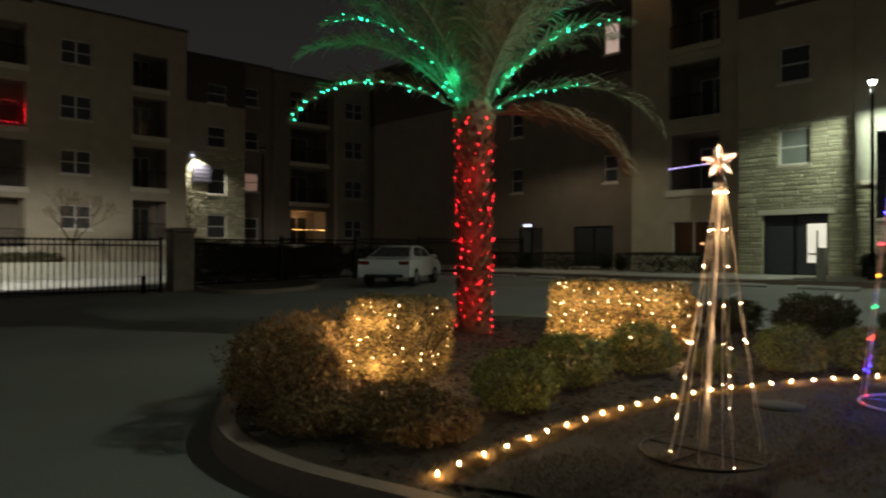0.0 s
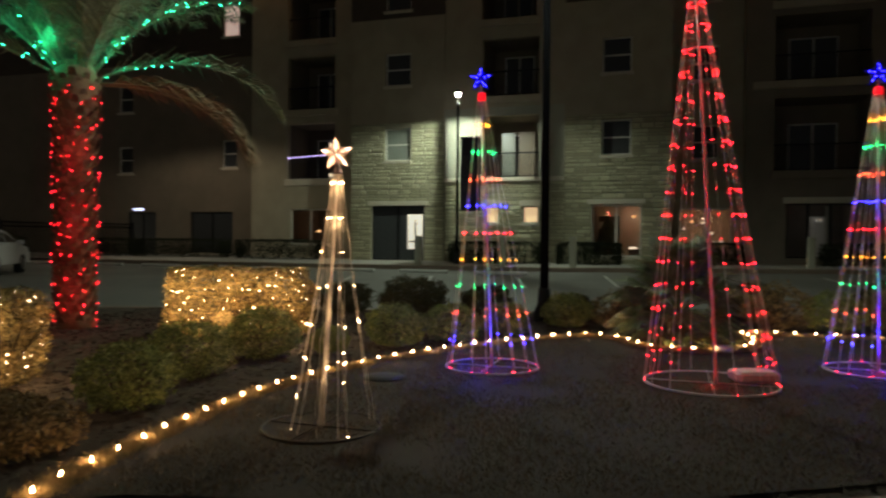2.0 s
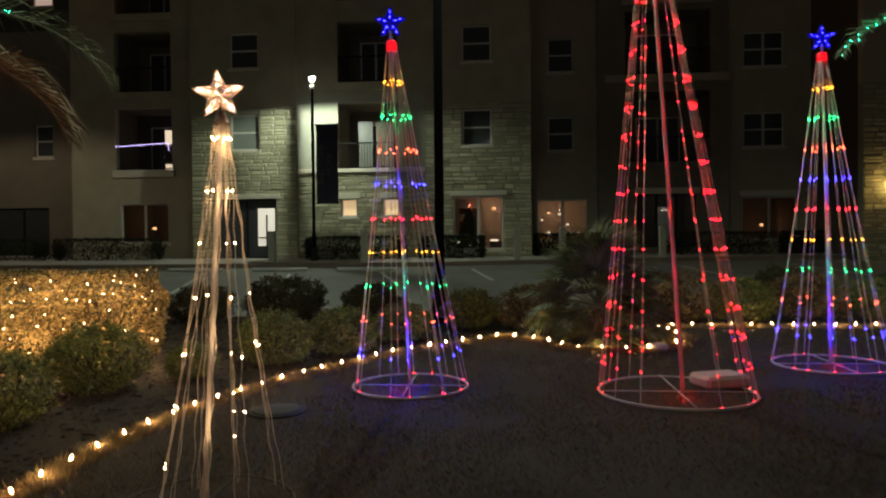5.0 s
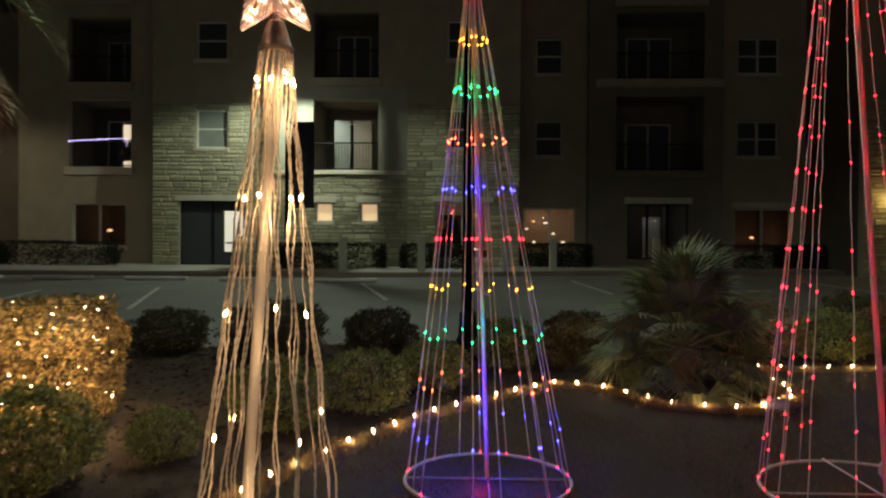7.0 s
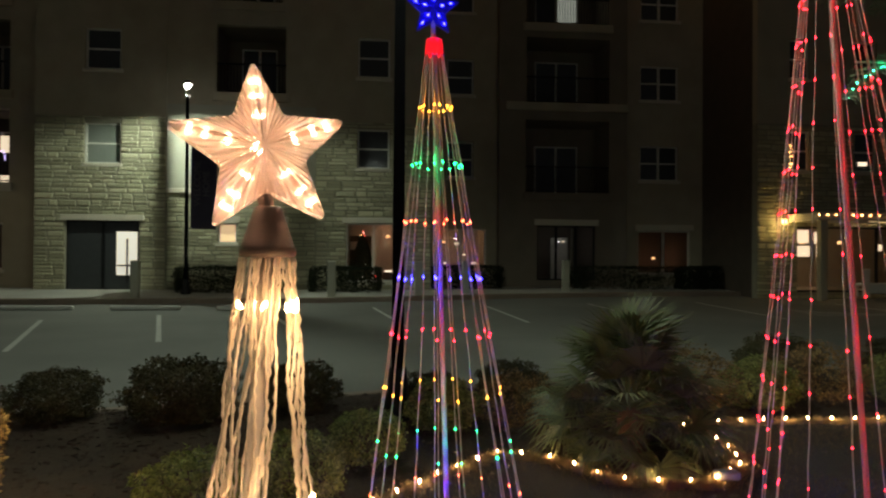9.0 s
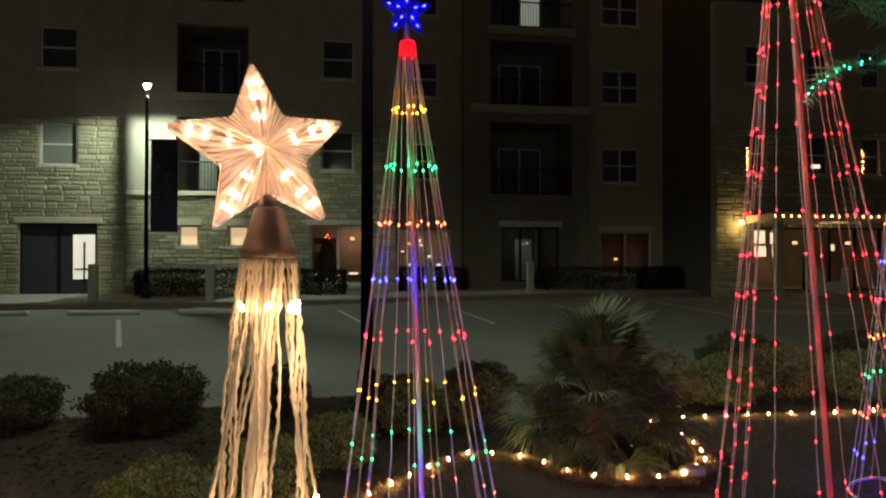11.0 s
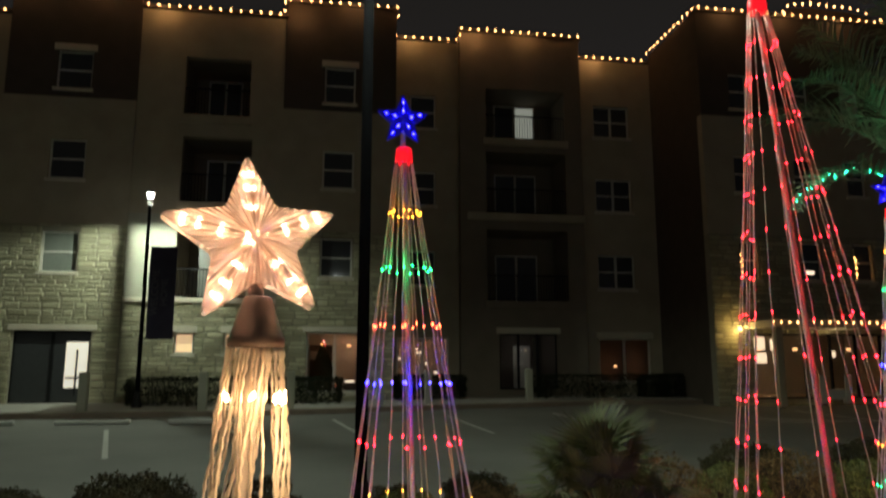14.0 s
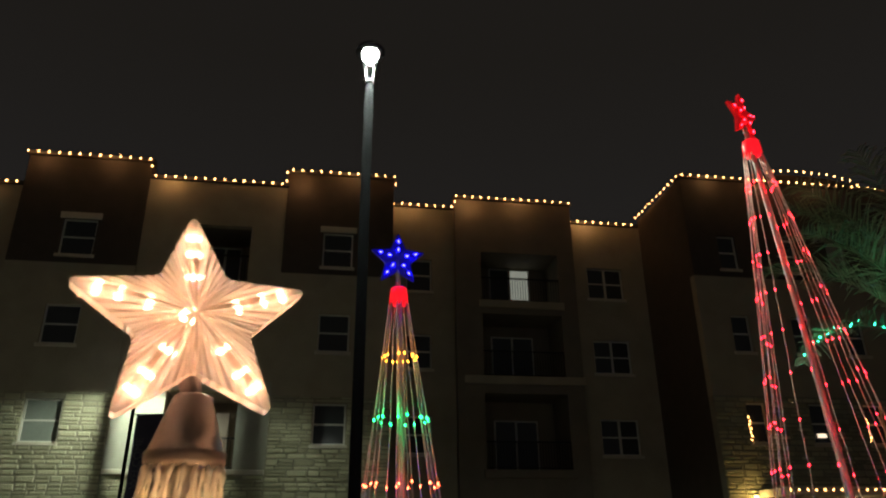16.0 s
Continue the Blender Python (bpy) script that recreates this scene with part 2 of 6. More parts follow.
def tube_data(pts, radii, sides=6, cap=True):
    """Vertices and faces of a tube along pts."""
    pts = [Vector(p) for p in pts]
    vs, fs = [], []
    for i, p in enumerate(pts):
        d = (pts[min(i + 1, len(pts) - 1)] - pts[max(i - 1, 0)]).normalized()
        a = d.cross(Vector((0.31, 0.95, 0.05)) if abs(d.z) > 0.9 else Vector((0, 0, 1))).normalized()
        b = d.cross(a)
        r = radii[i] if hasattr(radii, "__len__") else radii
        for k in range(sides):
            w = 2 * math.pi * k / sides
            vs.append(p + a * (math.cos(w) * r) + b * (math.sin(w) * r))
    for i in range(len(pts) - 1):
        for k in range(sides):
            k2 = (k + 1) % sides
            fs.append((i * sides + k, i * sides + k2, (i + 1) * sides + k2, (i + 1) * sides + k))
    if cap:
        fs.append(tuple(reversed(range(sides))))
        fs.append(tuple((len(pts) - 1) * sides + k for k in range(sides)))
    return vs, fs


def join(*datas):
    vs, fs = [], []
    for v, f in datas:
        o = len(vs)
        vs += list(v)
        fs += [tuple(i + o for i in q) for q in f]
    return vs, fs


def tube(name, pts, radii, mat, parent, sides=8, label="", smooth=True):
    v, f = tube_data(pts, radii, sides)
    return piece(name, mesh(name, v, f, mat, smooth), parent, None, label)


def lathe_data(profile, sides=16):
    vs, fs = [], []
    for r, z in profile:
        for k in range(sides):
            w = 2 * math.pi * k / sides
            vs.append((r * math.cos(w), r * math.sin(w), z))
    for i in range(len(profile) - 1):
        for k in range(sides):
            k2 = (k + 1) % sides
            fs.append((i * sides + k, i * sides + k2, (i + 1) * sides + k2, (i + 1) * sides + k))
    fs.append(tuple(reversed(range(sides))))
    fs.append(tuple((len(profile) - 1) * sides + k for k in range(sides)))
    return vs, fs


def bulb_mesh(name, r, h, mat, sides=6):
    """A small rounded bulb, tip up."""
    return mesh(name, *lathe_data([(r * 0.55, -h * 0.5), (r, -h * 0.18), (r * 0.82, h * 0.22), (r * 0.2, h * 0.5)], sides), mat, True)


def ring_pts(cx, cy, z, r, n=40):
    return [(cx + r * math.cos(2 * math.pi * i / n), cy + r * math.sin(2 * math.pi * i / n), z) for i in range(n + 1)]


def T(x, y, z):
    return Matrix.Translation((x, y, z))


# ---- ground ----
def sheet(name, outline, height, mat, kind_label, category, cuts=6):
    """A flat-ish sheet inside an outline, draped on the slope and a little uneven."""
    bm = bmesh.new()
    vs = [bm.verts.new((x, y, 0)) for x, y in outline]
    f = bm.faces.new(vs)
    if f.normal.z < 0:
        bmesh.ops.reverse_faces(bm, faces=[f])
    for i in range(cuts):
        for axis in ((1, 0, 0), (0, 1, 0)):
            xs = [v.co[0 if axis[0] else 1] for v in bm.verts]
            lo, hi = min(xs), max(xs)
            c = lo + (hi - lo) * (i + 0.5) / cuts
            bmesh.ops.bisect_plane(bm, geom=bm.verts[:] + bm.edges[:] + bm.faces[:], plane_co=(c, c, 0), plane_no=axis)
    for v in bm.verts:
        v.co.z = height + slope(v.co.y)
    bm.normal_update()
    me = bpy.data.meshes.new(name)
    bm.to_mesh(me)
    bm.free()
    me.materials.append(mat)
    ob = new(name, me)
    return tagged(ob, kind_label, category, kind="structure")


bm = bmesh.new()
bmesh.ops.create_grid(bm, x_segments=60, y_segments=60, size=1)
for v in bm.verts:
    v.co = Vector((v.co.x * 400, v.co.y * 400 + 10, 0))
    v.co.z = -0.15 + slope(max(-20, min(60, v.co.y)))
tagged(part("road", bm, ASPHALT), "worn grey concrete drive and parking lot", "road", kind="structure")


def smooth_loop(pts, n=8):
    """Closed curve through pts."""
    out, k = [], len(pts)
    for i in range(k):
        p0, p1, p2, p3 = [Vector(pts[(i + j - 1) % k]) for j in range(4)]
        for s in range(n):
            t = s / n
            out.append(0.5 * ((2 * p1) + (p2 - p0) * t + (2 * p0 - 5 * p1 + 4 * p2 - p3) * t * t + (3 * p1 - p0 - 3 * p2 + p3) * t ** 3))
    return [(p.x, p.y) for p in out]


ISLAND = smooth_loop([(1.9, 4.72), (0.63, 4.02), (-1.0, 3.38), (-2.6, 2.98), (-3.6, 2.78), (-4.5, 2.85), (-5.4, 3.28), (-7.1, 4.5), (-9.0, 6.2), (-10.2, 8.0), (-9.2, 10.0), (-6, 10.9),
                      (-3, 11.6), (0, 12.3), (5, 13.2), (10, 13.4), (13.5, 12.2), (13.5, 10), (10, 8.3), (5.5, 6.4)])
sheet("mulch_bed", ISLAND, 0.0, MULCH, "dark bark mulch planting bed inside a kerb", "planting bed", 14)


def kerb():
    n = len(ISLAND)
    prof = [(0.02, -0.3), (0.02, -0.01), (0.0, 0.012), (-0.14, 0.012), (-0.17, -0.02), (-0.19, -0.3)]
    vs, fs, k = [], [], len(prof)
    for i, (x, y) in enumerate(ISLAND):
        a, b = Vector(ISLAND[i - 1]), Vector(ISLAND[(i + 1) % n])
        d = (b - a).normalized()
        nrm = Vector((d.y, -d.x))
        for o, z in prof:
            vs.append((x + nrm.x * o, y + nrm.y * o, z + slope(y)))
    area = sum(ISLAND[i - 1][0] * ISLAND[i][1] - ISLAND[i][0] * ISLAND[i - 1][1] for i in range(n))
    if area > 0:
        vs = []
        for i, (x, y) in enumerate(ISLAND):
            a, b = Vector(ISLAND[i - 1]), Vector(ISLAND[(i + 1) % n])
            d = (b - a).normalized()
            for o, z in prof:
                vs.append((x - d.y * o, y + d.x * o, z + slope(y)))
    for i in range(n):
        j = (i + 1) % n
        for q in range(k - 1):
            fs.append((i * k + q, j * k + q, j * k + q + 1, i * k + q + 1))
    bm = bmesh.new()
    bvs = [bm.verts.new(v) for v in vs]
    for f in fs:
        bm.faces.new([bvs[i] for i in f])
    tagged(part("kerb", bm, KERB), "stained concrete kerb round the planted island", "kerb", kind="structure")


kerb()

# the line of ground bulbs, which is also the edge of the lawn
EDGE = [(-2.60, 3.12), (-2.68, 3.45), (-2.70, 3.85), (-2.75, 4.30), (-2.78, 4.85), (-2.78, 5.35), (-2.72, 5.85), (-2.60, 6.45), (-2.33, 7.15), (-2.0, 7.75), (-1.58, 8.42), (-0.98, 9.08), (-0.50, 9.50),
        (-0.08, 9.28), (0.22, 8.78), (0.55, 8.70), (0.85, 8.66), (1.25, 8.95), (1.42, 9.35), (1.45, 9.75), (1.36, 10.2), (1.60, 10.32), (1.95, 10.30), (2.60, 10.33), (3.3, 10.28), (4.0, 10.32), (4.8, 10.3)]
LAWN = EDGE + [(7, 10.4), (9.5, 10.2), (10, 9.2), (8, 7.8), (5.5, 6.7), (3.5, 5.7), (1.9, 4.88), (0.63, 4.18), (-1.0, 3.62), (-2.2, 3.3)]
sheet("lawn", LAWN, 0.02, SOIL, "dormant brown lawn with thin grass", "lawn", 22)


def inside(x, y, poly):
    c = False
    for i in range(len(poly)):
        (x1, y1), (x2, y2) = poly[i - 1], poly[i]
        if (y1 > y) != (y2 > y) and x < (x2 - x1) * (y - y1) / (y2 - y1) + x1:
            c = not c
    return c


def scatter_grass():
    rnd = random.Random(4)
    vs, fs = [], []
    while len(fs) < 60000:
        x, y = rnd.uniform(-2.9, 5.5), rnd.uniform(3.2, 10.4)
        if rnd.random() > (1.25 - (y - 3) * 0.12) or not inside(x, y, LAWN):
            continue
        if noise.noise(Vector((x * 1.7, y * 1.7, 0))) < rnd.uniform(-0.5, 0.1):
            continue
        z, a, h, w = 0.018 + slope(y), rnd.uniform(0, 6.283), rnd.uniform(0.014, 0.042), rnd.uniform(0.0015, 0.0032)
        dx, dy, lx, ly = math.cos(a) * w, math.sin(a) * w, rnd.uniform(-1, 1) * h, rnd.uniform(-1, 1) * h
        o = len(vs)
        vs += [(x - dx, y - dy, z), (x + dx, y + dy, z), (x + lx, y + ly, z + h)]
        fs.append((o, o + 1, o + 2))
    ob = new("grass", mesh("grass", vs, fs, GRASS))
    tagged(ob, "short dry brown grass blades on the lawn", "grass", kind="stuff")


scatter_grass()


def edge_grass():
    """The longer dead grass left standing along the string of bulbs, their glow put into its colour."""
    rnd = random.Random(14)
    vs, fs = [], []
    while len(fs) < 42000:
        k = rnd.randrange(len(EDGE) - 1)
        f = rnd.random()
        x = EDGE[k][0] + (EDGE[k + 1][0] - EDGE[k][0]) * f + rnd.gauss(0.0, 0.05)
        y = EDGE[k][1] + (EDGE[k + 1][1] - EDGE[k][1]) * f + rnd.gauss(0, 0.05)
        if noise.noise(Vector((x * 6, y * 6, 3))) < rnd.uniform(-0.8, 0.0):
            continue
        z, a, h, w = 0.016 + slope(y), rnd.uniform(0, 6.283), rnd.uniform(0.02, 0.06), rnd.uniform(0.0016, 0.0036)
        dx, dy, lx, ly = math.cos(a) * w, math.sin(a) * w, rnd.uniform(-1, 1) * h, rnd.uniform(-1, 1) * h
        o = len(vs)
        vs += [(x - dx, y - dy, z), (x + dx, y + dy, z), (x + lx, y + ly, z + h)]
        fs.append((o, o + 1, o + 2))
    tagged(new("edge_grass", mesh("edge_grass", vs, fs, EDGE_GRASS)), "longer grass along the bulb string, coloured lighter for its glow", "grass", kind="stuff")


edge_grass()


def scatter_mulch():
    rnd = random.Random(8)
    vs, fs = [], []
    while len(fs) < 16000:
        x, y = rnd.uniform(-8, 4), rnd.uniform(2.9, 12)
        if inside(x, y, LAWN) or not inside(x, y, ISLAND):
            continue
        z, a, l, w = slope(y) + 0.004, rnd.uniform(0, 6.283), rnd.uniform(0.012, 0.035), rnd.uniform(0.004, 0.01)
        c, s, t1, t2 = math.cos(a), math.sin(a), rnd.uniform(0, 0.018), rnd.uniform(0, 0.018)
        o = len(vs)
        vs += [(x - c * l - s * w, y - s * l + c * w, z + t1), (x - c * l + s * w, y - s * l - c * w, z), (x + c * l + s * w, y + s * l - c * w, z + t2), (x + c * l - s * w, y + s * l + c * w, z + 0.012)]
        fs.append((o, o + 1, o + 2, o + 3))
    tagged(new("mulch", mesh("mulch", vs, fs, MULCH)), "loose dark bark chips on the bed", "mulch", kind="stuff")


scatter_mulch()

# pavement before the main building, lot markings, wheel stops
sheet("pavement", [(-30, 25.2), (-9, 25.2), (-3, 25.6), (3, 27.2), (9, 28.4), (40, 28.4), (40, 31.6), (-45, 31.6), (-45, 25.2)], 0.0, CONCRETE, "pale concrete walk before the building", "pavement", 6)
WALK = [(-45, 25.2), (-30, 25.2), (-9, 25.2), (-3, 25.6), (3, 27.2), (9, 28.4), (40, 28.4)]
bm = bmesh.new()
rows = [[bm.verts.new((x, y + dy, slope(y) + dz)) for x, y in WALK] for dy, dz in ((-0.14, -0.4), (-0.14, -0.02), (-0.12, 0.008), (0.02, 0.008))]
for a, b in zip(rows, rows[1:]):
    for i in range(len(WALK) - 1):
        bm.faces.new([a[i], a[i + 1], b[i + 1], b[i]])
tagged(part("walk_kerb", bm, KERB), "pale concrete kerb along the building walk", "kerb", kind="structure")
for i, (x0, y0, x1, y1) in enumerate([(-10.4, 15.2, -11.6, 20.0), (-7.63, 16.28, -9.13, 21.02), (-5.46, 17.35, -6.80, 22.05), (-3.02, 18.4, -4.20, 22.8), (-0.75, 19.5, -1.47, 23.96), (2.18, 20.2, 1.84, 24.6), (5.4, 20.6, 5.2, 25.2), (9.0, 20.8, 8.9, 25.6), (13.5, 20.8, 13.3, 25.0)]):
    d = Vector((x1 - x0, y1 - y0)).normalized() * 0.05
    bm = bmesh.new()
    bm.faces.new([bm.verts.new((x, y, -0.146 + slope(y))) for x, y in ((x0 + d.y, y0 - d.x), (x1 + d.y, y1 - d.x), (x1 - d.y, y1 + d.x), (x0 - d.y, y0 + d.x))])
    tagged(part("parking_line", bm, PAINT), "worn white parking bay line", "road marking", "parking bay lines", "structure")

stop = bmesh.new()
box(stop, -0.9, 0.9, -0.08, 0.08, 0, 0.12, bevel=0.03)
stop = part("wheel_stop", stop, PAINT)
tagged(stop, "low white-painted wheel stop in a parking bay", "wheel stop", "wheel stops")
stop.matrix_basis = T(-24.0, 23.6, -0.15 + slope(23.6))
for i in range(1, 8):
    copy_thing(stop, T(-24.0 + i * 2.75, 23.6 - 0.05 * i, -0.15 + slope(23.6)))


# ---- buildings ----
def wall_grid(name, u0, u1, z0, z1, v, holes, mat, parent, thick=0.32, label=""):
    """A wall facing the viewer at depth v, with openings cut through its thickness."""
    us = sorted({u0, u1, *[min(max(h[0], u0), u1) for h in holes], *[min(max(h[1], u0), u1) for h in holes]})
    zs = sorted({z0, z1, *[min(max(h[2], z0), z1) for h in holes], *[min(max(h[3], z0), z1) for h in holes]})
    solid = {}
    for i in range(len(us) - 1):
        for j in range(len(zs) - 1):
            cu, cz = (us[i] + us[i + 1]) / 2, (zs[j] + zs[j + 1]) / 2
            solid[i, j] = not any(h[0] < cu < h[1] and h[2] < cz < h[3] for h in holes)
    bm, cache = bmesh.new(), {}

    def vert(i, j, k):
        if (i, j, k) not in cache:
            cache[i, j, k] = bm.verts.new((us[i], v + thick * k, zs[j]))
        return cache[i, j, k]

    for (i, j), s in solid.items():
        if not s:
            continue
        bm.faces.new([vert(i, j, 0), vert(i + 1, j, 0), vert(i + 1, j + 1, 0), vert(i, j + 1, 0)])
        bm.faces.new([vert(i, j + 1, 1), vert(i + 1, j + 1, 1), vert(i + 1, j, 1), vert(i, j, 1)])
        for di, dj, a, b in ((-1, 0, (i, j), (i, j + 1)), (1, 0, (i + 1, j + 1), (i + 1, j)), (0, -1, (i + 1, j), (i, j)), (0, 1, (i, j + 1), (i + 1, j + 1))):
            if not solid.get((i + di, j + dj), False):
                bm.faces.new([vert(*a, 0), vert(*b, 0), vert(*b, 1), vert(*a, 1)])
    return part(name, bm, mat, parent, label)


def window(parent, u0, u1, z0, z1, v, cols=1, pane=None, sill=True, lintel=False, rail=True, label="", frame=None):
    """A vinyl window set back in its opening: frame, panes, sill."""
    y0, y1, w = v + 0.10, v + 0.17, 0.055
    cw = (u1 - u0) / cols
    lights = [(u0 + c * cw + (w if c == 0 else 0.045), u0 + (c + 1) * cw - (w if c == cols - 1 else 0.045), z0 + w, z1 - w) for c in range(cols)]
    fr = wall_grid("window", u0, u1, z0, z1, y0, lights, frame or FRAME, parent, 0.07, label)
    zm = (z0 + z1) / 2
    for c in range(cols):
        a, b = u0 + c * cw + 0.05, u0 + (c + 1) * cw - 0.05
        if rail:
            bx("meeting_rail", (a, b, y0 + 0.015, y1 - 0.01, zm - 0.03, zm + 0.03), frame or FRAME, fr)
            bx("pane", (a, b, y0 + 0.035, y0 + 0.045, z0 + w, zm - 0.03), pane or GLASS_DARK, fr)
            bx("pane", (a, b, y0 + 0.045, y0 + 0.055, zm + 0.03, z1 - w), pane or GLASS_DARK, fr)
        else:
            bx("pane", (a, b, y0 + 0.035, y0 + 0.045, z0 + w, z1 - w), pane or GLASS_DARK, fr)
    if sill:
        bx("sill", (u0 - 0.08, u1 + 0.08, v - 0.06, v + 0.1, z0 - 0.12, z0 - 0.002), TRIM, fr, bevel=0.01)
    if lintel:
        bx("lintel", (u0 - 0.12, u1 + 0.12, v - 0.07, v + 0.1, z1 + 0.002, z1 + 0.24), TRIM, fr, bevel=0.012)
    return fr


def room(parent, u0, u1, z0, z1, v, depth=2.6, mat=None, lamp=None, lamp_at=(0.5, 0.6, 0.75), lamp_size=0.25):
    """A shallow room behind an opening, open to the front, with a lamp in it if it is lit."""
    bm = bmesh.new()
    c = [(u0, v, z0), (u1, v, z0), (u1, v, z1), (u0, v, z1), (u0, v + depth, z0), (u1, v + depth, z0), (u1, v + depth, z1), (u0, v + depth, z1)]
    b = [bm.verts.new(p) for p in c]
    for f in ((4, 5, 6, 7), (0, 4, 7, 3), (1, 2, 6, 5), (0, 1, 5, 4), (3, 7, 6, 2)):
        bm.faces.new([b[i] for i in f])
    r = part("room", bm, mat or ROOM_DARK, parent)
    if lamp:
        x, y, z = u0 + (u1 - u0) * lamp_at[0], v + depth * lamp_at[1], z0 + (z1 - z0) * lamp_at[2]
        s = lamp_size
        v_, f_ = lathe_data([(s * 0.6, -s * 0.5), (s, -s * 0.3), (s * 0.7, s * 0.5)], 10)
        piece("lamp_shade", mesh("lamp_shade", v_, f_, lamp, True), r, T(x, y, z))
    return r


def railing(parent, u0, u1, z0, z1, v, step=0.11):
    bm = bmesh.new()
    box(bm, u0, u1, v - 0.025, v + 0.025, z1 - 0.05, z1), box(bm, u0, u1, v - 0.015, v + 0.015, z0 + 0.06, z0 + 0.1)
    r = part("balcony_railing", bm, BLACK, parent)
    n = int((u1 - u0) / step)
    bar = mesh("baluster", *join(tube_data([(0, 0, z0 + 0.1), (0, 0, z1 - 0.05)], 0.011, 4, False)), BLACK)
    for i in range(n + 1):
        piece("baluster", bar, r, T(u0 + 0.02 + i * (u1 - u0 - 0.04) / n, v, 0))
    return r


def balcony(parent, u0, u1, z0, z1, v, depth=1.7, lit=None, slab=True, rail=True, mat=None, door=None, wide=0.12, slab_mat=None, slab_h=0.3):
    """A recessed balcony: room-like recess with a slab edge, a sliding door at the back, a railing."""
    # darker stucco by default puts the recess's shade into its wall colour
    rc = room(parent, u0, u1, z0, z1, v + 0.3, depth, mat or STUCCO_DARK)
    rc.name = "balcony_recess"
    if slab:
        bx("balcony_slab", (u0 - wide, u1 + wide, v - 0.09, v + 0.31, z0 - slab_h, z0 + 0.012), slab_mat or TRIM, parent, bevel=0.015)
    dw = (u1 - u0) * 0.55
    a = u0 + (u1 - u0) * 0.22
    yb = v + 0.3 + depth - 0.06
    d = wall_grid("sliding_door", a, a + dw, z0, z0 + 2.1, yb - 0.05, [(a + 0.06, a + dw / 2 - 0.04, z0 + 0.05, z0 + 2.04), (a + dw / 2 + 0.04, a + dw - 0.06, z0 + 0.05, z0 + 2.04)], FRAME, parent, 0.05)
    for q, e in ((0, None), (1, lit)):
        bx("pane", (a + 0.06 + q * dw / 2, a + dw / 2 - 0.04 + q * dw / 2 - 0.02, yb - 0.03, yb - 0.02, z0 + 0.05, z0 + 2.04), e or GLASS_DARK, d)
    if rail:
        railing(parent, u0, u1, z0, z0 + 1.07, v + 0.12)
    return rc


def unit_stones(count=5):
    out = []
    rnd = random.Random(12)
    for i in range(count):
        c = lambda s=0.06: rnd.uniform(0, s)
        f = [(-0.5 + c(), 0, -0.5 + c(0.12)), (0.5 - c(), 0, -0.5 + c(0.12)), (0.5 - c(), 0, 0.5 - c(0.12)), (-0.5 + c(), 0, 0.5 - c(0.12))]
        g = [(x * 0.88, -1 - rnd.uniform(0, 0.5), z * 0.74) for x, y, z in f]
        vs = f + g
        fs = [(4, 5, 6, 7), (0, 1, 5, 4), (1, 2, 6, 5), (2, 3, 7, 6), (3, 0, 4, 7)]
        out.append((vs, fs))
    return out


UNIT_STONES = unit_stones()
STONE_MESHES = [mesh("stone", v, f, STONE) for v, f in UNIT_STONES]


def stone_layout(u0, u1, z0, z1, holes, seed):
    rnd = random.Random(seed)
    z, out = z0, []
    while z < z1 - 0.05:
        h = min(rnd.choice((0.11, 0.14, 0.17, 0.2, 0.24)), z1 - z)
        u = u0
        while u < u1 - 0.02:
            l = rnd.uniform(0.28, 0.72)
            if u1 - u - l < 0.2:
                l = u1 - u
            e = u + l
            for a, b, c, d in holes:
                if c < z + h - 0.03 and d > z + 0.03:
                    if u < a < e:
                        e = a
                    if a <= u + 1e-6 < b:
                        u = b
                        e = max(e, u)
            if e - u > 0.06:
                if h > 0.22 and rnd.random() < 0.5:
                    out += [(u, e, z, z + h * 0.45), (u, e, z + h * 0.45, z + h)]
                else:
                    out.append((u, e, z, z + h))
            u = max(e, u + 0.02)
        z += h
    return out


def stone_face(wall, u0, u1, z0, z1, v, holes, seed, limit=300, axis="y"):
    """Veneer stones on a wall; the first ones are parts of their own, the rest one joined part."""
    rnd = random.Random(seed + 100)
    lay = stone_layout(u0, u1, z0, z1, holes, seed)
    rest = []
    for i, (a, b, c, d) in enumerate(lay):
        th = rnd.uniform(0.014, 0.042)
        m = T((a + b) / 2, v, (c + d) / 2) @ Matrix.Diagonal(((b - a) - 0.022, th, (d - c) - 0.02, 1))
        k = rnd.randrange(5)
        if i < limit:
            piece("stone", STONE_MESHES[k], wall, m)
        else:
            rest.append(([m @ Vector(p) for p in UNIT_STONES[k][0]], UNIT_STONES[k][1]))
    if rest:
        tagged(piece("stone_rest", mesh("stone_rest", *join(*rest), STONE), wall), kind="stuff")


F1, F2, F3, F4 = 0.42, 3.67, 6.92, 10.17
main = thing("apartment_building", Matrix.Identity(4), "four-storey tan stucco and limestone apartment building with roof lights", "building")


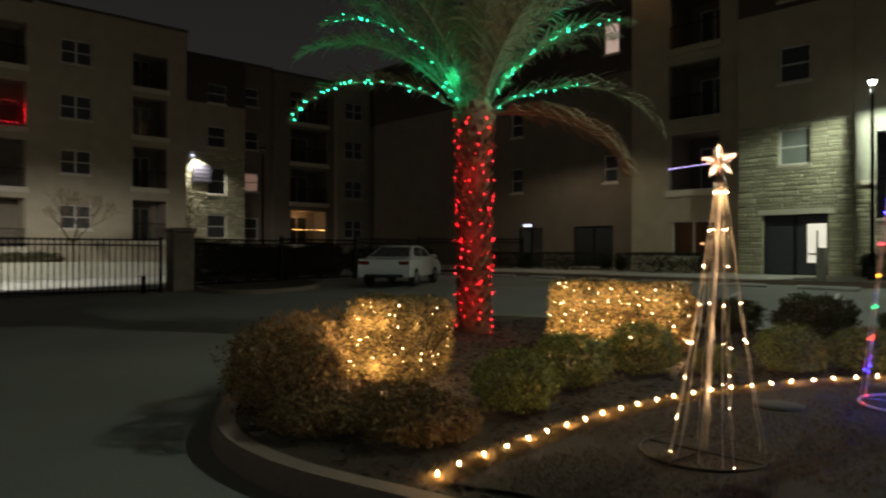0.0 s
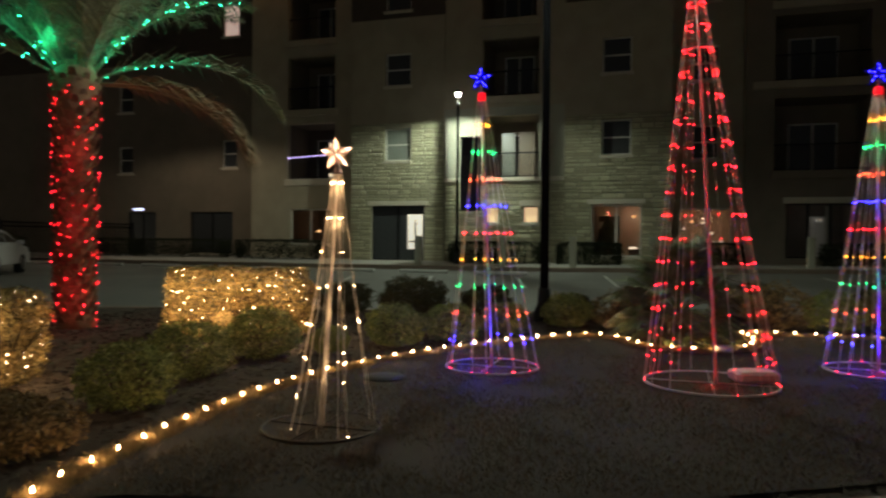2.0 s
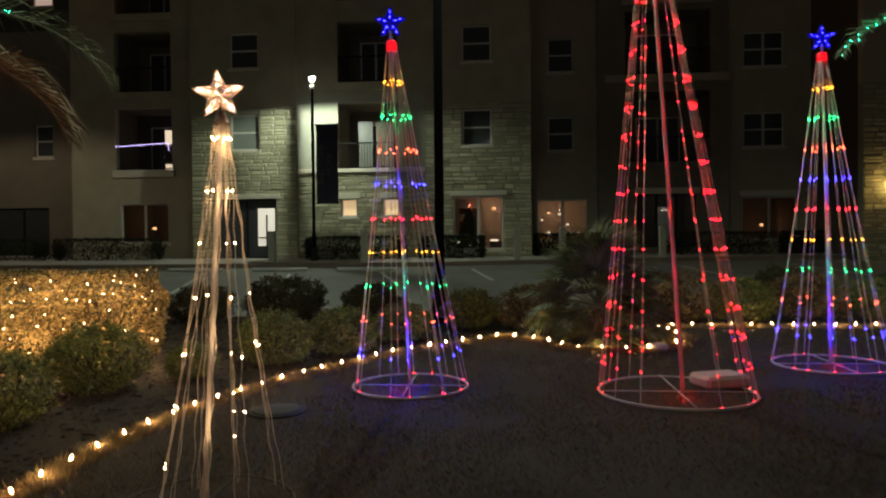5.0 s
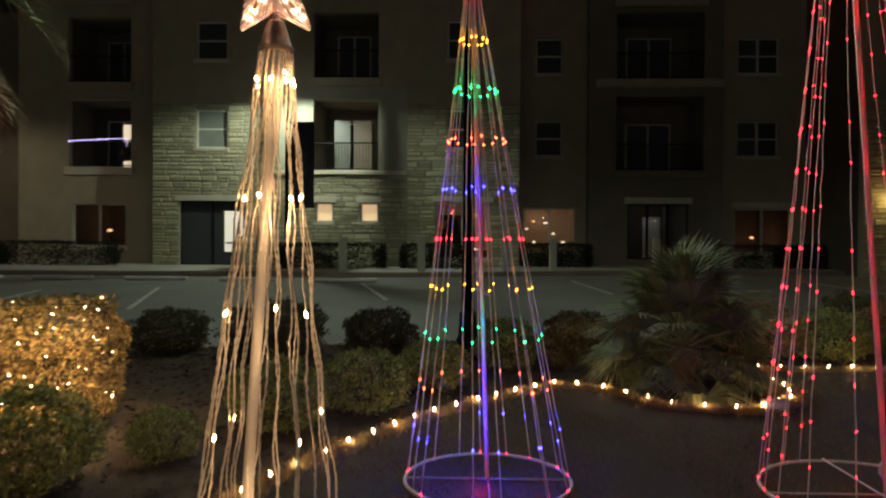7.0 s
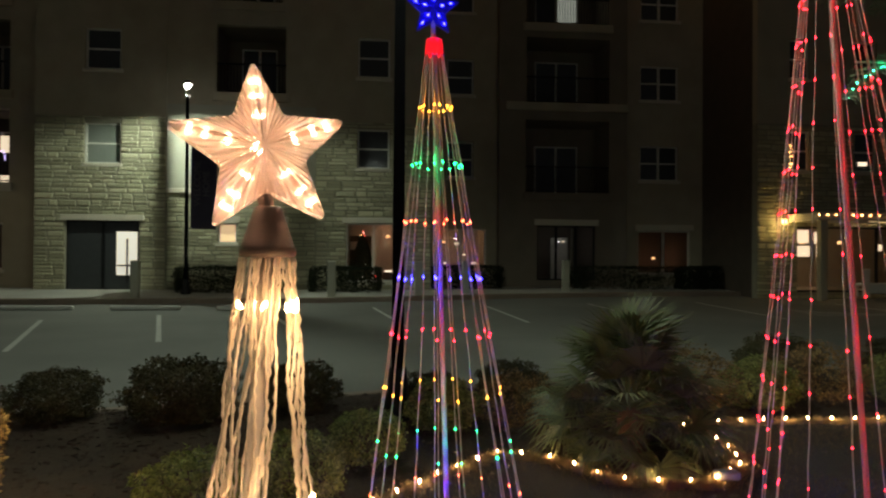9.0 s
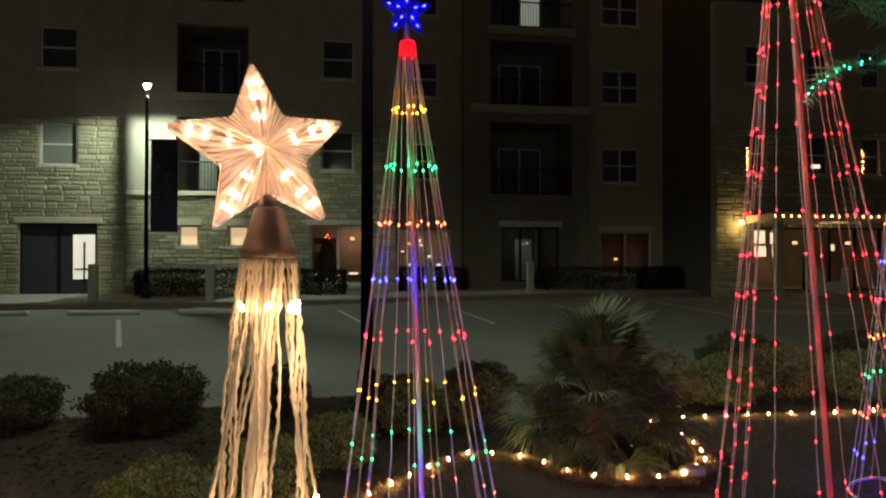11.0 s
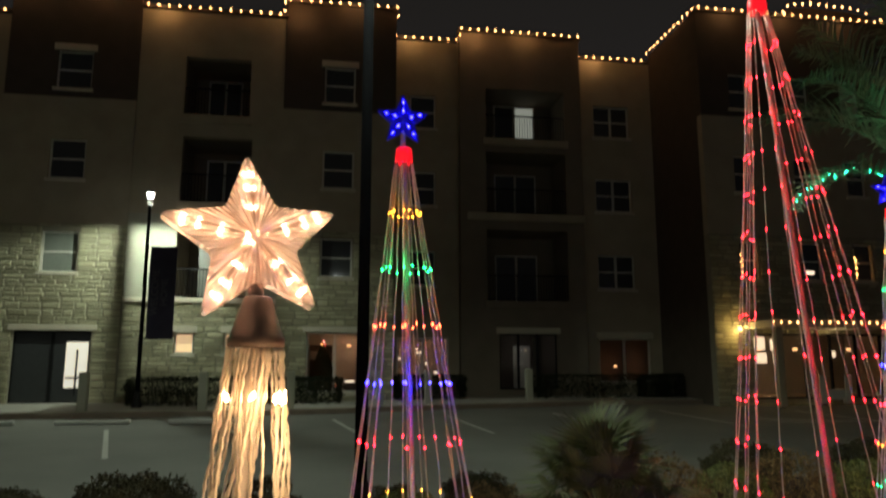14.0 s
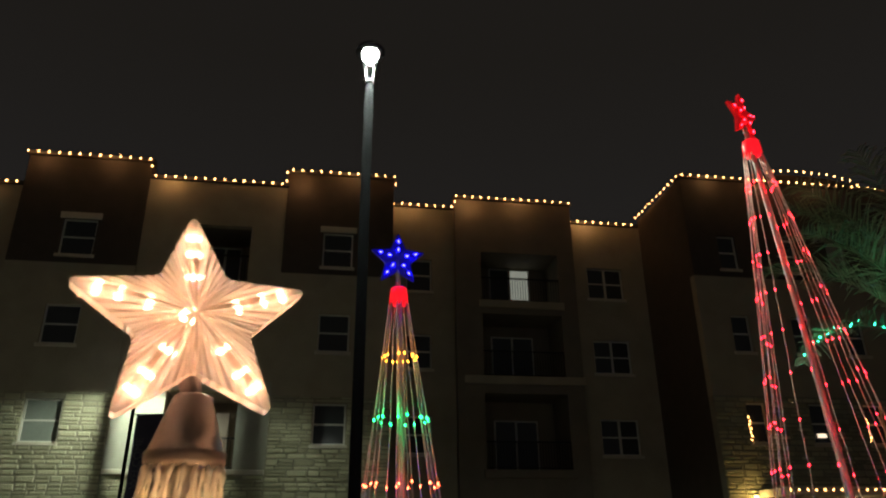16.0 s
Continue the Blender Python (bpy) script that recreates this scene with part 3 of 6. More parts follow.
def bay(name, u0, u1, v, top, mat, holes, upper=None, upper_z=10.95, lower=None, lower_z=6.45, parent=None, back=33.0):
    """One bay of a facade: lower, middle and upper wall, side returns, roof cap."""
    parent = parent or main
    walls = []
    z = 0.1
    for m, zt in ((lower, lower_z), (mat, upper_z if upper else top), (upper, top)):
        if m is None:
            continue
        hs = [h for h in holes if h[3] > z and h[2] < zt]
        walls.append(wall_grid(name if m is not MORTAR else "stone_wall", u0, u1, z, zt, v, hs, m, parent))
        z = zt
    for a in (u0, u1 - 0.25):
        bx("side_wall", (a, a + 0.25, v + 0.322, back, 0.1, top - 0.302), upper or mat, parent)
    bx("flat_roof", (u0, u1, v + 0.322, back, top - 0.3, top - 0.003), upper or mat, parent)
    bx("parapet_cap", (u0 - 0.08, u1 + 0.08, v - 0.1, v + 0.4, top + 0.002, top + 0.16), SIDING, parent, bevel=0.02)
    return walls


W2, W3, W4 = (4.78, 6.18), (8.03, 9.43), (11.28, 12.66)

# bay with the stone front and the patio door
hA = [(-11.30, -10.13, *W2), (-11.30, -10.13, *W3), (-11.30, -10.13, *W4), (-11.90, -9.48, 0.45, 2.82)]
wA = bay("wall", -12.93, -8.60, 29.03, 15.15, STUCCO, hA, SIDING, 10.95, MORTAR, 6.42)
stone_face(wA[0], -12.93, -8.60, 0.12, 6.42, 29.03, hA[:1] + hA[3:], 1)
for i, h in enumerate(hA[:3]):
    window(main, *h, 29.03, sill=True, lintel=i == 2, pane=BLIND_DIM if i == 0 else None)
bx("lintel", (-12.05, -9.30, 28.94, 29.08, 2.822, 3.02), TRIM, main, bevel=0.015)
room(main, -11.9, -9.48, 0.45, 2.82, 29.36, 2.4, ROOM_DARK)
window(main, -11.9, -9.48, 0.45, 2.82, 29.03, cols=2, sill=False, rail=False, frame=BLACK, label="black-framed sliding patio door, one leaf lit")
bx("lit_curtain", (-10.25, -9.56, 29.125, 29.13, 0.95, 2.45), emitter("lit_blind", (1.0, 0.92, 0.78), 0.30), main, "pale blind lit from inside")
bx("door_bar", (-9.92, -9.86, 29.10, 29.12, 0.7, 2.2), BLACK, main)
bx("door_bar", (-10.2, -9.58, 29.10, 29.12, 1.25, 1.31), BLACK, main)

# entry bay: stone below, pale stucco and a lit balcony above
hE = [(-6.95, -4.56, 3.95, 6.55), (-6.95, -4.56, 7.35, 9.75), (-7.0, -4.7, 10.55, 12.75), (-6.85, -6.22, 2.08, 2.78), (-5.20, -4.55, 2.08, 2.78)]
wE = bay("wall", -8.598, -3.502, 29.10, 14.5, STUCCO, hE, STUCCO, 6.9, MORTAR, 3.82)
wE2 = wall_grid("pale_wall", -8.598, -3.502, 3.98, 6.9, 29.07, hE[:1], STUCCO_PALE, main, thick=0.025)
stone_face(wE[0], -8.598, -3.502, 0.12, 3.80, 29.10, hE[3:], 2)
bx("ledge", (-8.59, -3.51, 28.98, 29.09, 3.80, 3.97), TRIM, main, bevel=0.02)
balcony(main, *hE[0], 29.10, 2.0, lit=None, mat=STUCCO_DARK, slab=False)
bx("patio_screen", (-5.75, -5.05, 30.9, 30.95, 4.1, 6.1), emitter("lit_drape", (0.16, 0.125, 0.09), 0.10), main, "drape lit from inside")
bx("patio_screen", (-6.5, -5.9, 30.9, 30.95, 4.1, 6.1), emitter("lit_drape_pale", (0.15, 0.155, 0.13), 0.10), main, "pale drape lit from inside")
balcony(main, *hE[1], 29.10, 1.8, slab_mat=STUCCO)
balcony(main, *hE[2], 29.10, 1.8, slab_mat=STUCCO)
for h in hE[3:]:
    window(main, *h, 29.10, rail=False, lintel=True, pane=emitter("lit_frosted_pane", (1.0, 0.68, 0.38), 0.33))

# second stone bay with a lit front room
hB = [(-2.03, -0.90, *W2), (-2.03, -0.90, *W3), (-2.03, -0.90, *W4), (-2.40, -0.48, 0.75, 2.82)]
wB = bay("wall", -3.50, 0.62, 29.03, 15.1, STUCCO, hB, SIDING, 10.95, MORTAR, 6.42)
stone_face(wB[0], -3.50, 0.62, 0.12, 6.42, 29.03, hB[:1] + hB[3:], 3)
for i, h in enumerate(hB[:3]):
    window(main, *h, 29.03, lintel=i == 2)
bx("lintel", (-2.55, -0.33, 28.94, 29.08, 2.822, 3.02), TRIM, main, bevel=0.015)
window(main, *hB[3], 29.03, cols=2, sill=True, rail=False, pane=bpy.data.materials.new("clear_pane"))
room(main, -2.6, -0.3, 0.5, 2.9, 29.36, 3.0, ROOM, E_ROOM, (0.75, 0.7, 0.8), 0.1)
glow("room_light", (-0.9, 31.6, 2.45), 2.6, (1.0, 0.62, 0.44), 0.012)
bx("bookcase", (-2.35, -1.5, 31.8, 32.3, 0.5, 2.45), TWIG, main, "dark bookcase in a front room")
for u, z in ((-2.2, 2.05), (-1.85, 1.45), (-2.2, 0.95)):
    bx("picture", (u - 0.14, u + 0.14, 31.76, 31.79, z - 0.16, z + 0.16), BLIND, main)
bx("side_table", (-1.05, -0.45, 31.2, 31.6, 0.5, 1.05), ROOM_DARK, main)
bx("table_cloth", (-1.07, -0.43, 31.18, 31.62, 1.054, 1.12), FRAME, main)

def indoor_tree(u, v, z, h, seed):
    """A small lit fir inside a front room."""
    rnd = random.Random(seed)
    t = piece("indoor_tree", mesh("indoor_tree", *lathe_data([(0.03, 0), (0.03, 0.15), (h * 0.28, 0.16), (h * 0.2, h * 0.45), (h * 0.1, h * 0.75), (0.01, h)], 12), LEAF_DARK), main, T(u, v, z))
    for k in range(46):
        q = rnd.random() ** 1.4
        w = rnd.uniform(0, 6.28)
        r = h * 0.27 * (1 - q) + 0.02
        piece("tree_bulb", TREE_BULBS[k % 3], t, T(math.cos(w) * r, math.sin(w) * r, 0.2 + q * (h - 0.22)))


TREE_BULBS = [bulb_mesh("tree_bulb", 0.022, 0.05, e) for e in (emitter("indoor_red", (1.0, 0.05, 0.03), 5), emitter("indoor_amber", (1.0, 0.45, 0.12), 5), emitter("indoor_white", (1.0, 0.85, 0.7), 5))]
indoor_tree(-1.85, 30.2, 0.5, 2.1, 5)
for u, z, w in ((-1.75, 1.55, 0.22), (-0.85, 1.05, 0.16), (2.0, 2.15, 0.12), (2.3, 1.7, 0.06), (1.2, 1.9, 0.05), (2.7, 1.35, 0.08), (1.5, 1.35, 0.05)):
    bx("table_lamp", (u - w, u + w, 30.6 if u < 0 else 32.6, 30.64 if u < 0 else 32.64, z, z + 0.07), E_ROOMW, main, "small lamp in a front room")


# set-back bay
hD = [(1.40, 2.46, *W2), (1.40, 2.46, *W3), (1.40, 2.46, *W4), (0.95, 3.0, 0.95, 2.75)]
bay("wall", 0.62, 3.42, 31.3, 15.05, STUCCO, hD, back=34)
for h in hD[:3]:
    window(main, *h, 31.3)
window(main, *hD[3], 31.3, cols=2, rail=False, pane=bpy.data.materials["clear_pane"])
room(main, 0.8, 3.2, 0.6, 2.9, 31.63, 3.0, ROOM, E_ROOM, (0.3, 0.5, 0.72), 0.08)
glow("room_light", (2.0, 33.4, 2.4), 4.5, (1.0, 0.62, 0.42), 0.012)

# brown balcony bay
hF = [(4.49, 7.85, 4.18, 7.05), (4.49, 7.85, 7.72, 10.3), (4.49, 7.85, 10.85, 13.0), (4.95, 7.30, 0.75, 2.9)]
bay("wall", 3.42, 8.57, 30.9, 15.4, STUCCO_DARK, hF, STUCCO_DARK, 7.4, back=34)
balcony(main, *hF[0], 30.9, 1.6, slab_mat=STUCCO_DARK)
balcony(main, *hF[1], 30.9, 1.6, slab_mat=STUCCO, wide=0.8)
balcony(main, *hF[2], 30.9, 1.6, lit=emitter("lit_slats", (0.9, 0.95, 0.8), 0.12), slab_mat=STUCCO)
window(main, *hF[3], 30.9, cols=3, rail=False, lintel=True, sill=False, frame=BLACK, pane=bpy.data.materials["clear_pane"])
room(main, 4.7, 7.6, 0.5, 3.0, 31.23, 3.0, ROOM_DARK, E_ROOMW, (0.62, 0.5, 0.72), 0.05)
bx("room_door", (6.35, 7.1, 34.15, 34.2, 0.52, 2.5), FRAME, main, "white inner door in a dim front room")
# pale strip put in for the tall white reflection in the door glass
bx("curtain_strip", (6.42, 6.52, 31.3, 31.34, 0.6, 2.8), BLIND, main)
glow("room_light", (6.4, 33.0, 2.3), 1.6, (0.9, 0.85, 0.8), 0.012)

# corner bay with paired windows
hC = [(9.27, 10.87, *W2), (9.27, 10.87, *W3), (9.27, 10.87, *W4), (9.2, 11.4, 1.0, 2.75)]
bay("wall", 8.57, 11.9, 31.3, 14.72, STUCCO, hC, back=34)
for h in hC[:3]:
    window(main, *h, 31.3, cols=2)
window(main, *hC[3], 31.3, cols=2, rail=False, lintel=True, pane=bpy.data.materials["clear_pane"])
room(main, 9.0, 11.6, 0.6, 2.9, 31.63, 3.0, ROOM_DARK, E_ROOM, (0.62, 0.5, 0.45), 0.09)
glow("room_light", (10.8, 33.6, 1.6), 2.5, (1.0, 0.5, 0.28), 0.012)

# wing that comes forward, with the entrance canopy
hR = [(13.1, 13.85, *W4), (13.1, 13.85, *W3), (13.1, 13.85, *W2), (15.55, 16.4, *W4), (15.55, 16.4, *W3), (15.55, 16.4, *W2), (17.75, 18.55, *W4), (17.75, 18.55, *W3), (17.75, 18.55, *W2),
      (13.4, 19.6, 0.5, 2.8)]
wR = bay("wall", 11.9, 30.0, 27.2, 15.1, STUCCO, hR, SIDING, 10.95, MORTAR, 6.42, back=31.29)
stone_face(wR[0], 11.9, 21.0, 0.12, 6.42, 27.2, hR, 4, limit=150)
for i, h in enumerate(hR[:9]):
    window(main, *h, 27.2, lintel=False, pane=BLIND if i == 6 else None)
room(main, 12.6, 20.4, 0.5, 2.95, 27.53, 4.0, ROOM, E_ROOMW, (0.12, 0.4, 0.8), 0.12)
# emissive patches stand in for the bright lobby wall behind the panes
WALL_GLOW = emitter("glowing_lobby_wall", (1.0, 0.74, 0.48), 0.6)
for u, z, w, h in ((13.75, 2.5, 0.24, 0.24), (14.45, 2.5, 0.3, 0.24), (15.15, 2.45, 0.16, 0.22), (13.75, 1.95, 0.24, 0.2), (14.45, 1.95, 0.34, 0.2), (15.2, 1.95, 0.12, 0.22), (17.6, 2.1, 0.1, 0.12)):
    bx("lobby_panel", (u - w, u + w, 28.6, 28.64, z - h, z + h), WALL_GLOW, main, "warm glowing patch in place of the lit lobby wall")
for u in (13.05, 17.7):
    for k in range(7):
        piece("window_bulb", bulb_mesh("window_bulb", 0.03, 0.06, E_PORCH), main, T(u + 0.12 + 0.05 * (k % 2), 27.29, 4.9 + 0.13 * k))
bx("window_lamp", (15.75, 16.1, 27.285, 27.295, 5.0, 5.14), E_ROOMW, main, "pale lamp in an upstairs window")
glow("lobby_light", (15.0, 29.6, 2.6), 4, (1.0, 0.66, 0.38), 0.012)
for a in (0.3, 0.5, 0.8):
    v_, f_ = lathe_data([(0.06, -0.06), (0.1, -0.03), (0.07, 0.06)], 10)
    piece("lobby_lamp", mesh("lobby_lamp", v_, f_, E_ROOM, True), main, T(12.6 + 7.8 * a, 29.3, 2.3))
window(main, 13.4, 19.6, 0.5, 2.8, 27.2, cols=6, rail=False, sill=False, frame=BLACK, pane=bpy.data.materials["clear_pane"])
bx("canopy", (13.0, 24.0, 25.4, 27.16, 2.95, 3.22), TRIM, main, "cream flat entrance canopy edged with bulbs", bevel=0.02)
for x in (13.3, 19.5):
    bx("canopy_post", (x - 0.12, x + 0.12, 25.55, 25.79, 0.3, 2.948), STUCCO, main, bevel=0.01)
# raised parapet over the wing
bm = bmesh.new()
pts = [(15.6, 15.0), (16.4, 15.95), (17.3, 16.05), (19.2, 16.0), (20.2, 15.8), (21.2, 15.0)]
f = bm.faces.new([bm.verts.new((x, 27.9, z)) for x, z in pts])
r = bmesh.ops.extrude_face_region(bm, geom=[f])
bmesh.ops.translate(bm, verts=[v for v in r["geom"] if isinstance(v, bmesh.types.BMVert)], vec=(0, 0.5, 0))
part("raised_parapet", bm, SIDING, main)

# bays at the far end
hG = [(-16.66, -14.2, 4.15, 6.75), (-16.66, -14.2, 7.4, 9.9), (-16.66, -14.2, 10.65, 13.1), (-16.5, -14.4, 1.1, 2.75)]
bay("wall", -18.6, -12.93, 30.0, 14.35, STUCCO, hG)
balcony(main, *hG[0], 30.0, 1.8, mat=ROOM_DARK)
bx("drape", (-15.45, -14.75, 31.95, 31.98, 4.3, 6.1), emitter("lit_drape_far", (1.0, 0.8, 0.55), 0.5), main, "drape lit from inside")
bx("drape_gap", (-15.45, -14.75, 31.9, 31.945, 4.6, 5.4), ROOM_DARK, main)
balcony(main, *hG[1], 30.0, 1.8, slab_mat=STUCCO)
balcony(main, *hG[2], 30.0, 1.8, slab_mat=STUCCO)
window(main, *hG[3], 30.0, cols=2, rail=False, pane=bpy.data.materials["clear_pane"])
room(main, -16.7, -14.2, 0.6, 2.9, 30.33, 3.0, ROOM_DARK, E_ROOM, (0.3, 0.5, 0.5), 0.1)
glow("room_light", (-15.2, 32.4, 2.3), 4.5, (1.0, 0.55, 0.3), 0.012)
hH = [(-27.6, -26.7, *W3), (-21.13, -20.3, 4.95, 6.35), (-21.13, -20.2, 11.6, 13.2), (-23.04, -20.53, 0.6, 2.7), (-27.6, -26.7, *W2), (-27.0, -25.2, 0.5, 2.7)]
bay("wall", -41.0, -18.6, 31.3, 14.35, STUCCO_DARK, hH, SIDING, 10.5)
for i, h in enumerate(hH):
    window(main, *h, 31.3, cols=1 if i not in (3, 5) else 2, rail=i not in (3, 5), pane=emitter("lit_blind_pink", (1.0, 0.72, 0.6), 0.22) if i == 2 else None, frame=BLACK if i in (3, 5) else None)
bx("lit_panel", (-26.6, -26.0, 31.28, 31.32, 2.80, 2.90), E_SIGN, main, "small white lit sign over a door")

_m = bpy.data.materials["clear_pane"]
_m.use_nodes = True
_b = _m.node_tree.nodes["Principled BSDF"]
_b.inputs["Base Color"].default_value = (0.95, 0.97, 0.97, 1)
_b.inputs["Roughness"].default_value = 0.02
_b.inputs["Transmission Weight"].default_value = 1.0
_b.inputs["IOR"].default_value = 1.1

# building beyond the gate, turned a quarter
left = thing("apartment_building", Matrix(((0, -1, 0, -45), (1, 0, 0, 0), (0, 0, 1, 0), (0, 0, 0, 1))), "four-storey tan apartment building with balconies behind a fence", "building")
LW = ((12.35, 13.75), (9.1, 10.5), (5.85, 7.25), (2.6, 4.0))


def left_bay(u0, u1, v, top, mat, holes, upper=None, lower=None):
    return bay("wall", u0, u1, v, top, mat, holes, upper, 11.3, lower, 8.0, left, back=4.0)


h0 = [(5.0, 9.8, 8.3, 10.9), (5.0, 9.8, 4.9, 7.6), (5.0, 9.8, 1.5, 4.3), (5.0, 9.8, 11.8, 14.2)]
left_bay(4.0, 10.0, 0.0, 15.4, STUCCO, h0)
for i, h in enumerate(h0):
    balcony(left, *h, 0.0, 1.6, mat=None)
h1 = [(11.55, 13.25, *w) for w in LW] + [(15.63, 17.78, 11.6, 13.7), (15.63, 17.78, 8.55, 11.0), (15.63, 17.78, 5.3, 7.85), (15.63, 17.78, 2.0, 4.5)]
left_bay(10.0, 19.0, 0.0, 15.6, STUCCO, h1)
for h in h1[:4]:
    window(left, *h, 0.0, cols=2)
for h in h1[4:]:
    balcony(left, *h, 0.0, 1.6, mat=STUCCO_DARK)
h2 = [(20.7, 22.0, 11.4, 12.7), (20.7, 22.0, 8.4, 9.8), (20.7, 22.0, 5.2, 7.0), (20.7, 22.0, 2.2, 3.8)]
wl = left_bay(19.0, 23.4, 0.5, 14.4, STUCCO, h2, SIDING, MORTAR)
stone_face(wl[0], 19.0, 23.4, 0.12, 8.0, 0.5, h2[2:], 6, limit=0)
for h in h2:
    window(left, *h, 0.5)
h3 = [(23.75, 24.8, 11.7, 13.0), (23.75, 24.8, 8.6, 9.9), (23.75, 24.8, 5.6, 6.9), (23.75, 24.8, 2.2, 3.7)]
left_bay(23.4, 25.8, 1.2, 14.6, STUCCO_DARK, h3)
for i, h in enumerate(h3):
    window(left, *h, 1.2, pane=emitter("lit_blind_left", (0.7, 0.42, 0.32), 0.10) if i == 2 else None)
h4 = [(27.2, 30.4, 11.0, 13.2), (27.2, 30.4, 8.0, 10.5), (27.2, 30.4, 5.0, 7.5), (27.2, 30.4, 1.9, 4.4)]
left_bay(25.8, 31.0, 0.8, 14.4, STUCCO_DARK, h4)
for i, h in enumerate(h4):
    balcony(left, *h, 0.8, 1.6, mat=ROOM if i == 3 else None)
glow("porch_light", (-45 - 2.0, 28.8, 4.0), 2.6, (1.0, 0.55, 0.22))
h5 = [(31.78, 33.41, *w) for w in ((11.7, 13.0), (8.6, 9.95), (5.5, 6.85), (2.4, 3.75))]
left_bay(31.0, 34.1, 0.4, 14.5, STUCCO, h5)
for h in h5:
    window(left, *h, 0.4, cols=2)
h6 = [(35.95, 37.14, *w) for w in ((11.5, 12.6), (8.6, 10.0), (5.5, 6.9), (2.4, 3.8))]
left_bay(34.1, 38.3, 0.2, 14.2, STUCCO_DARK, h6, SIDING)
for i, h in enumerate(h6):
    window(left, *h, 0.2, pane=BLIND if i in (2, 3) else None)
h7 = [(38.74, 40.78, 10.9, 13.0), (38.74, 40.78, 7.8, 10.2), (38.74, 40.78, 4.7, 7.1), (38.74, 40.78, 1.5, 4.0)]
left_bay(38.3, 43.5, 0.0, 14.3, STUCCO, h7)
for h in h7:
    balcony(left, *h, 0.0, 1.6)
# wall lamp and the number board
bx("wall_lamp", (19.52, 19.66, 0.30, 0.46, 7.64, 7.72), E_SIGN, left, "bright wall lamp over a number board")
spot("wall_lamp_light", (-45.12, 19.75, 7.6), (-45.5, 20.8, 3.0), 520, (1.0, 0.96, 0.86), 110, 0.7)
nb = bx("number_board", (19.6, 20.9, 0.38, 0.44, 5.9, 7.1), BANNER, left, "dark board with rows of pale print")
for r in range(4):
    bx("print_bar", (19.72, 20.78, 0.365, 0.378, 6.02 + r * 0.27, 6.11 + r * 0.27), BANNER_TEXT, nb)


# ---- lit trees of wire and bulbs ----
def star_mesh(name, R, r, depth, mat, ribs=True):
    """A five-pointed star with a raised, ribbed body, in the xz plane."""
    vs, fs = [], []
    polar = []
    for i in range(5):
        w = 2 * math.pi * i / 5
        polar += [(w - 0.042, R * 0.955), (w - 0.02, R * 0.992), (w + 0.02, R * 0.992), (w + 0.042, R * 0.955), (w + math.pi / 5 - 0.06, r * 1.03), (w + math.pi / 5 + 0.06, r * 1.03)]
    n = len(polar)
    rim = [(q * math.sin(w), q * math.cos(w)) for w, q in polar]
    for side in (-1, 1):
        o = len(vs)
        vs.append((0, side * depth, 0))
        m = 4
        for i in range(n):
            (x0, z0), (x1, z1) = rim[i], rim[(i + 1) % n]
            for j in range(m):
                t = j / m
                x, z = x0 + (x1 - x0) * t, z0 + (z1 - z0) * t
                vs.append((x, side * depth * 0.36, z))
                k = 0.5
                vs.append((x * k, side * depth * (0.72 if j % 2 else 0.86), z * k))
        tot = n * m
        for q in range(tot):
            q2 = (q + 1) % tot
            a, b, c, d = o + 1 + 2 * q, o + 1 + 2 * q2, o + 2 + 2 * q2, o + 2 + 2 * q
            tri = [(a, b, c, d), (d, c, o)]
            fs += tri if side > 0 else [tuple(reversed(f)) for f in tri]
        if side < 0:
            front = o
    tot = n * 4
    for q in range(tot):
        q2 = (q + 1) % tot
        fs.append((1 + 2 * q, 1 + 2 * q2, front + 0, 0)[:2] + (1 + 2 * tot + 1 + 2 * q2, 1 + 2 * tot + 1 + 2 * q))
    return mesh(name, vs, fs, mat)


# where the strands of the near tree have slid together on its ring
CLUSTERS = [0.75] * 3 + [1.4] * 2 + [2.05] * 4 + [3.0] + [4.1] * 4 + [4.6, 5.0] + [5.5] * 4


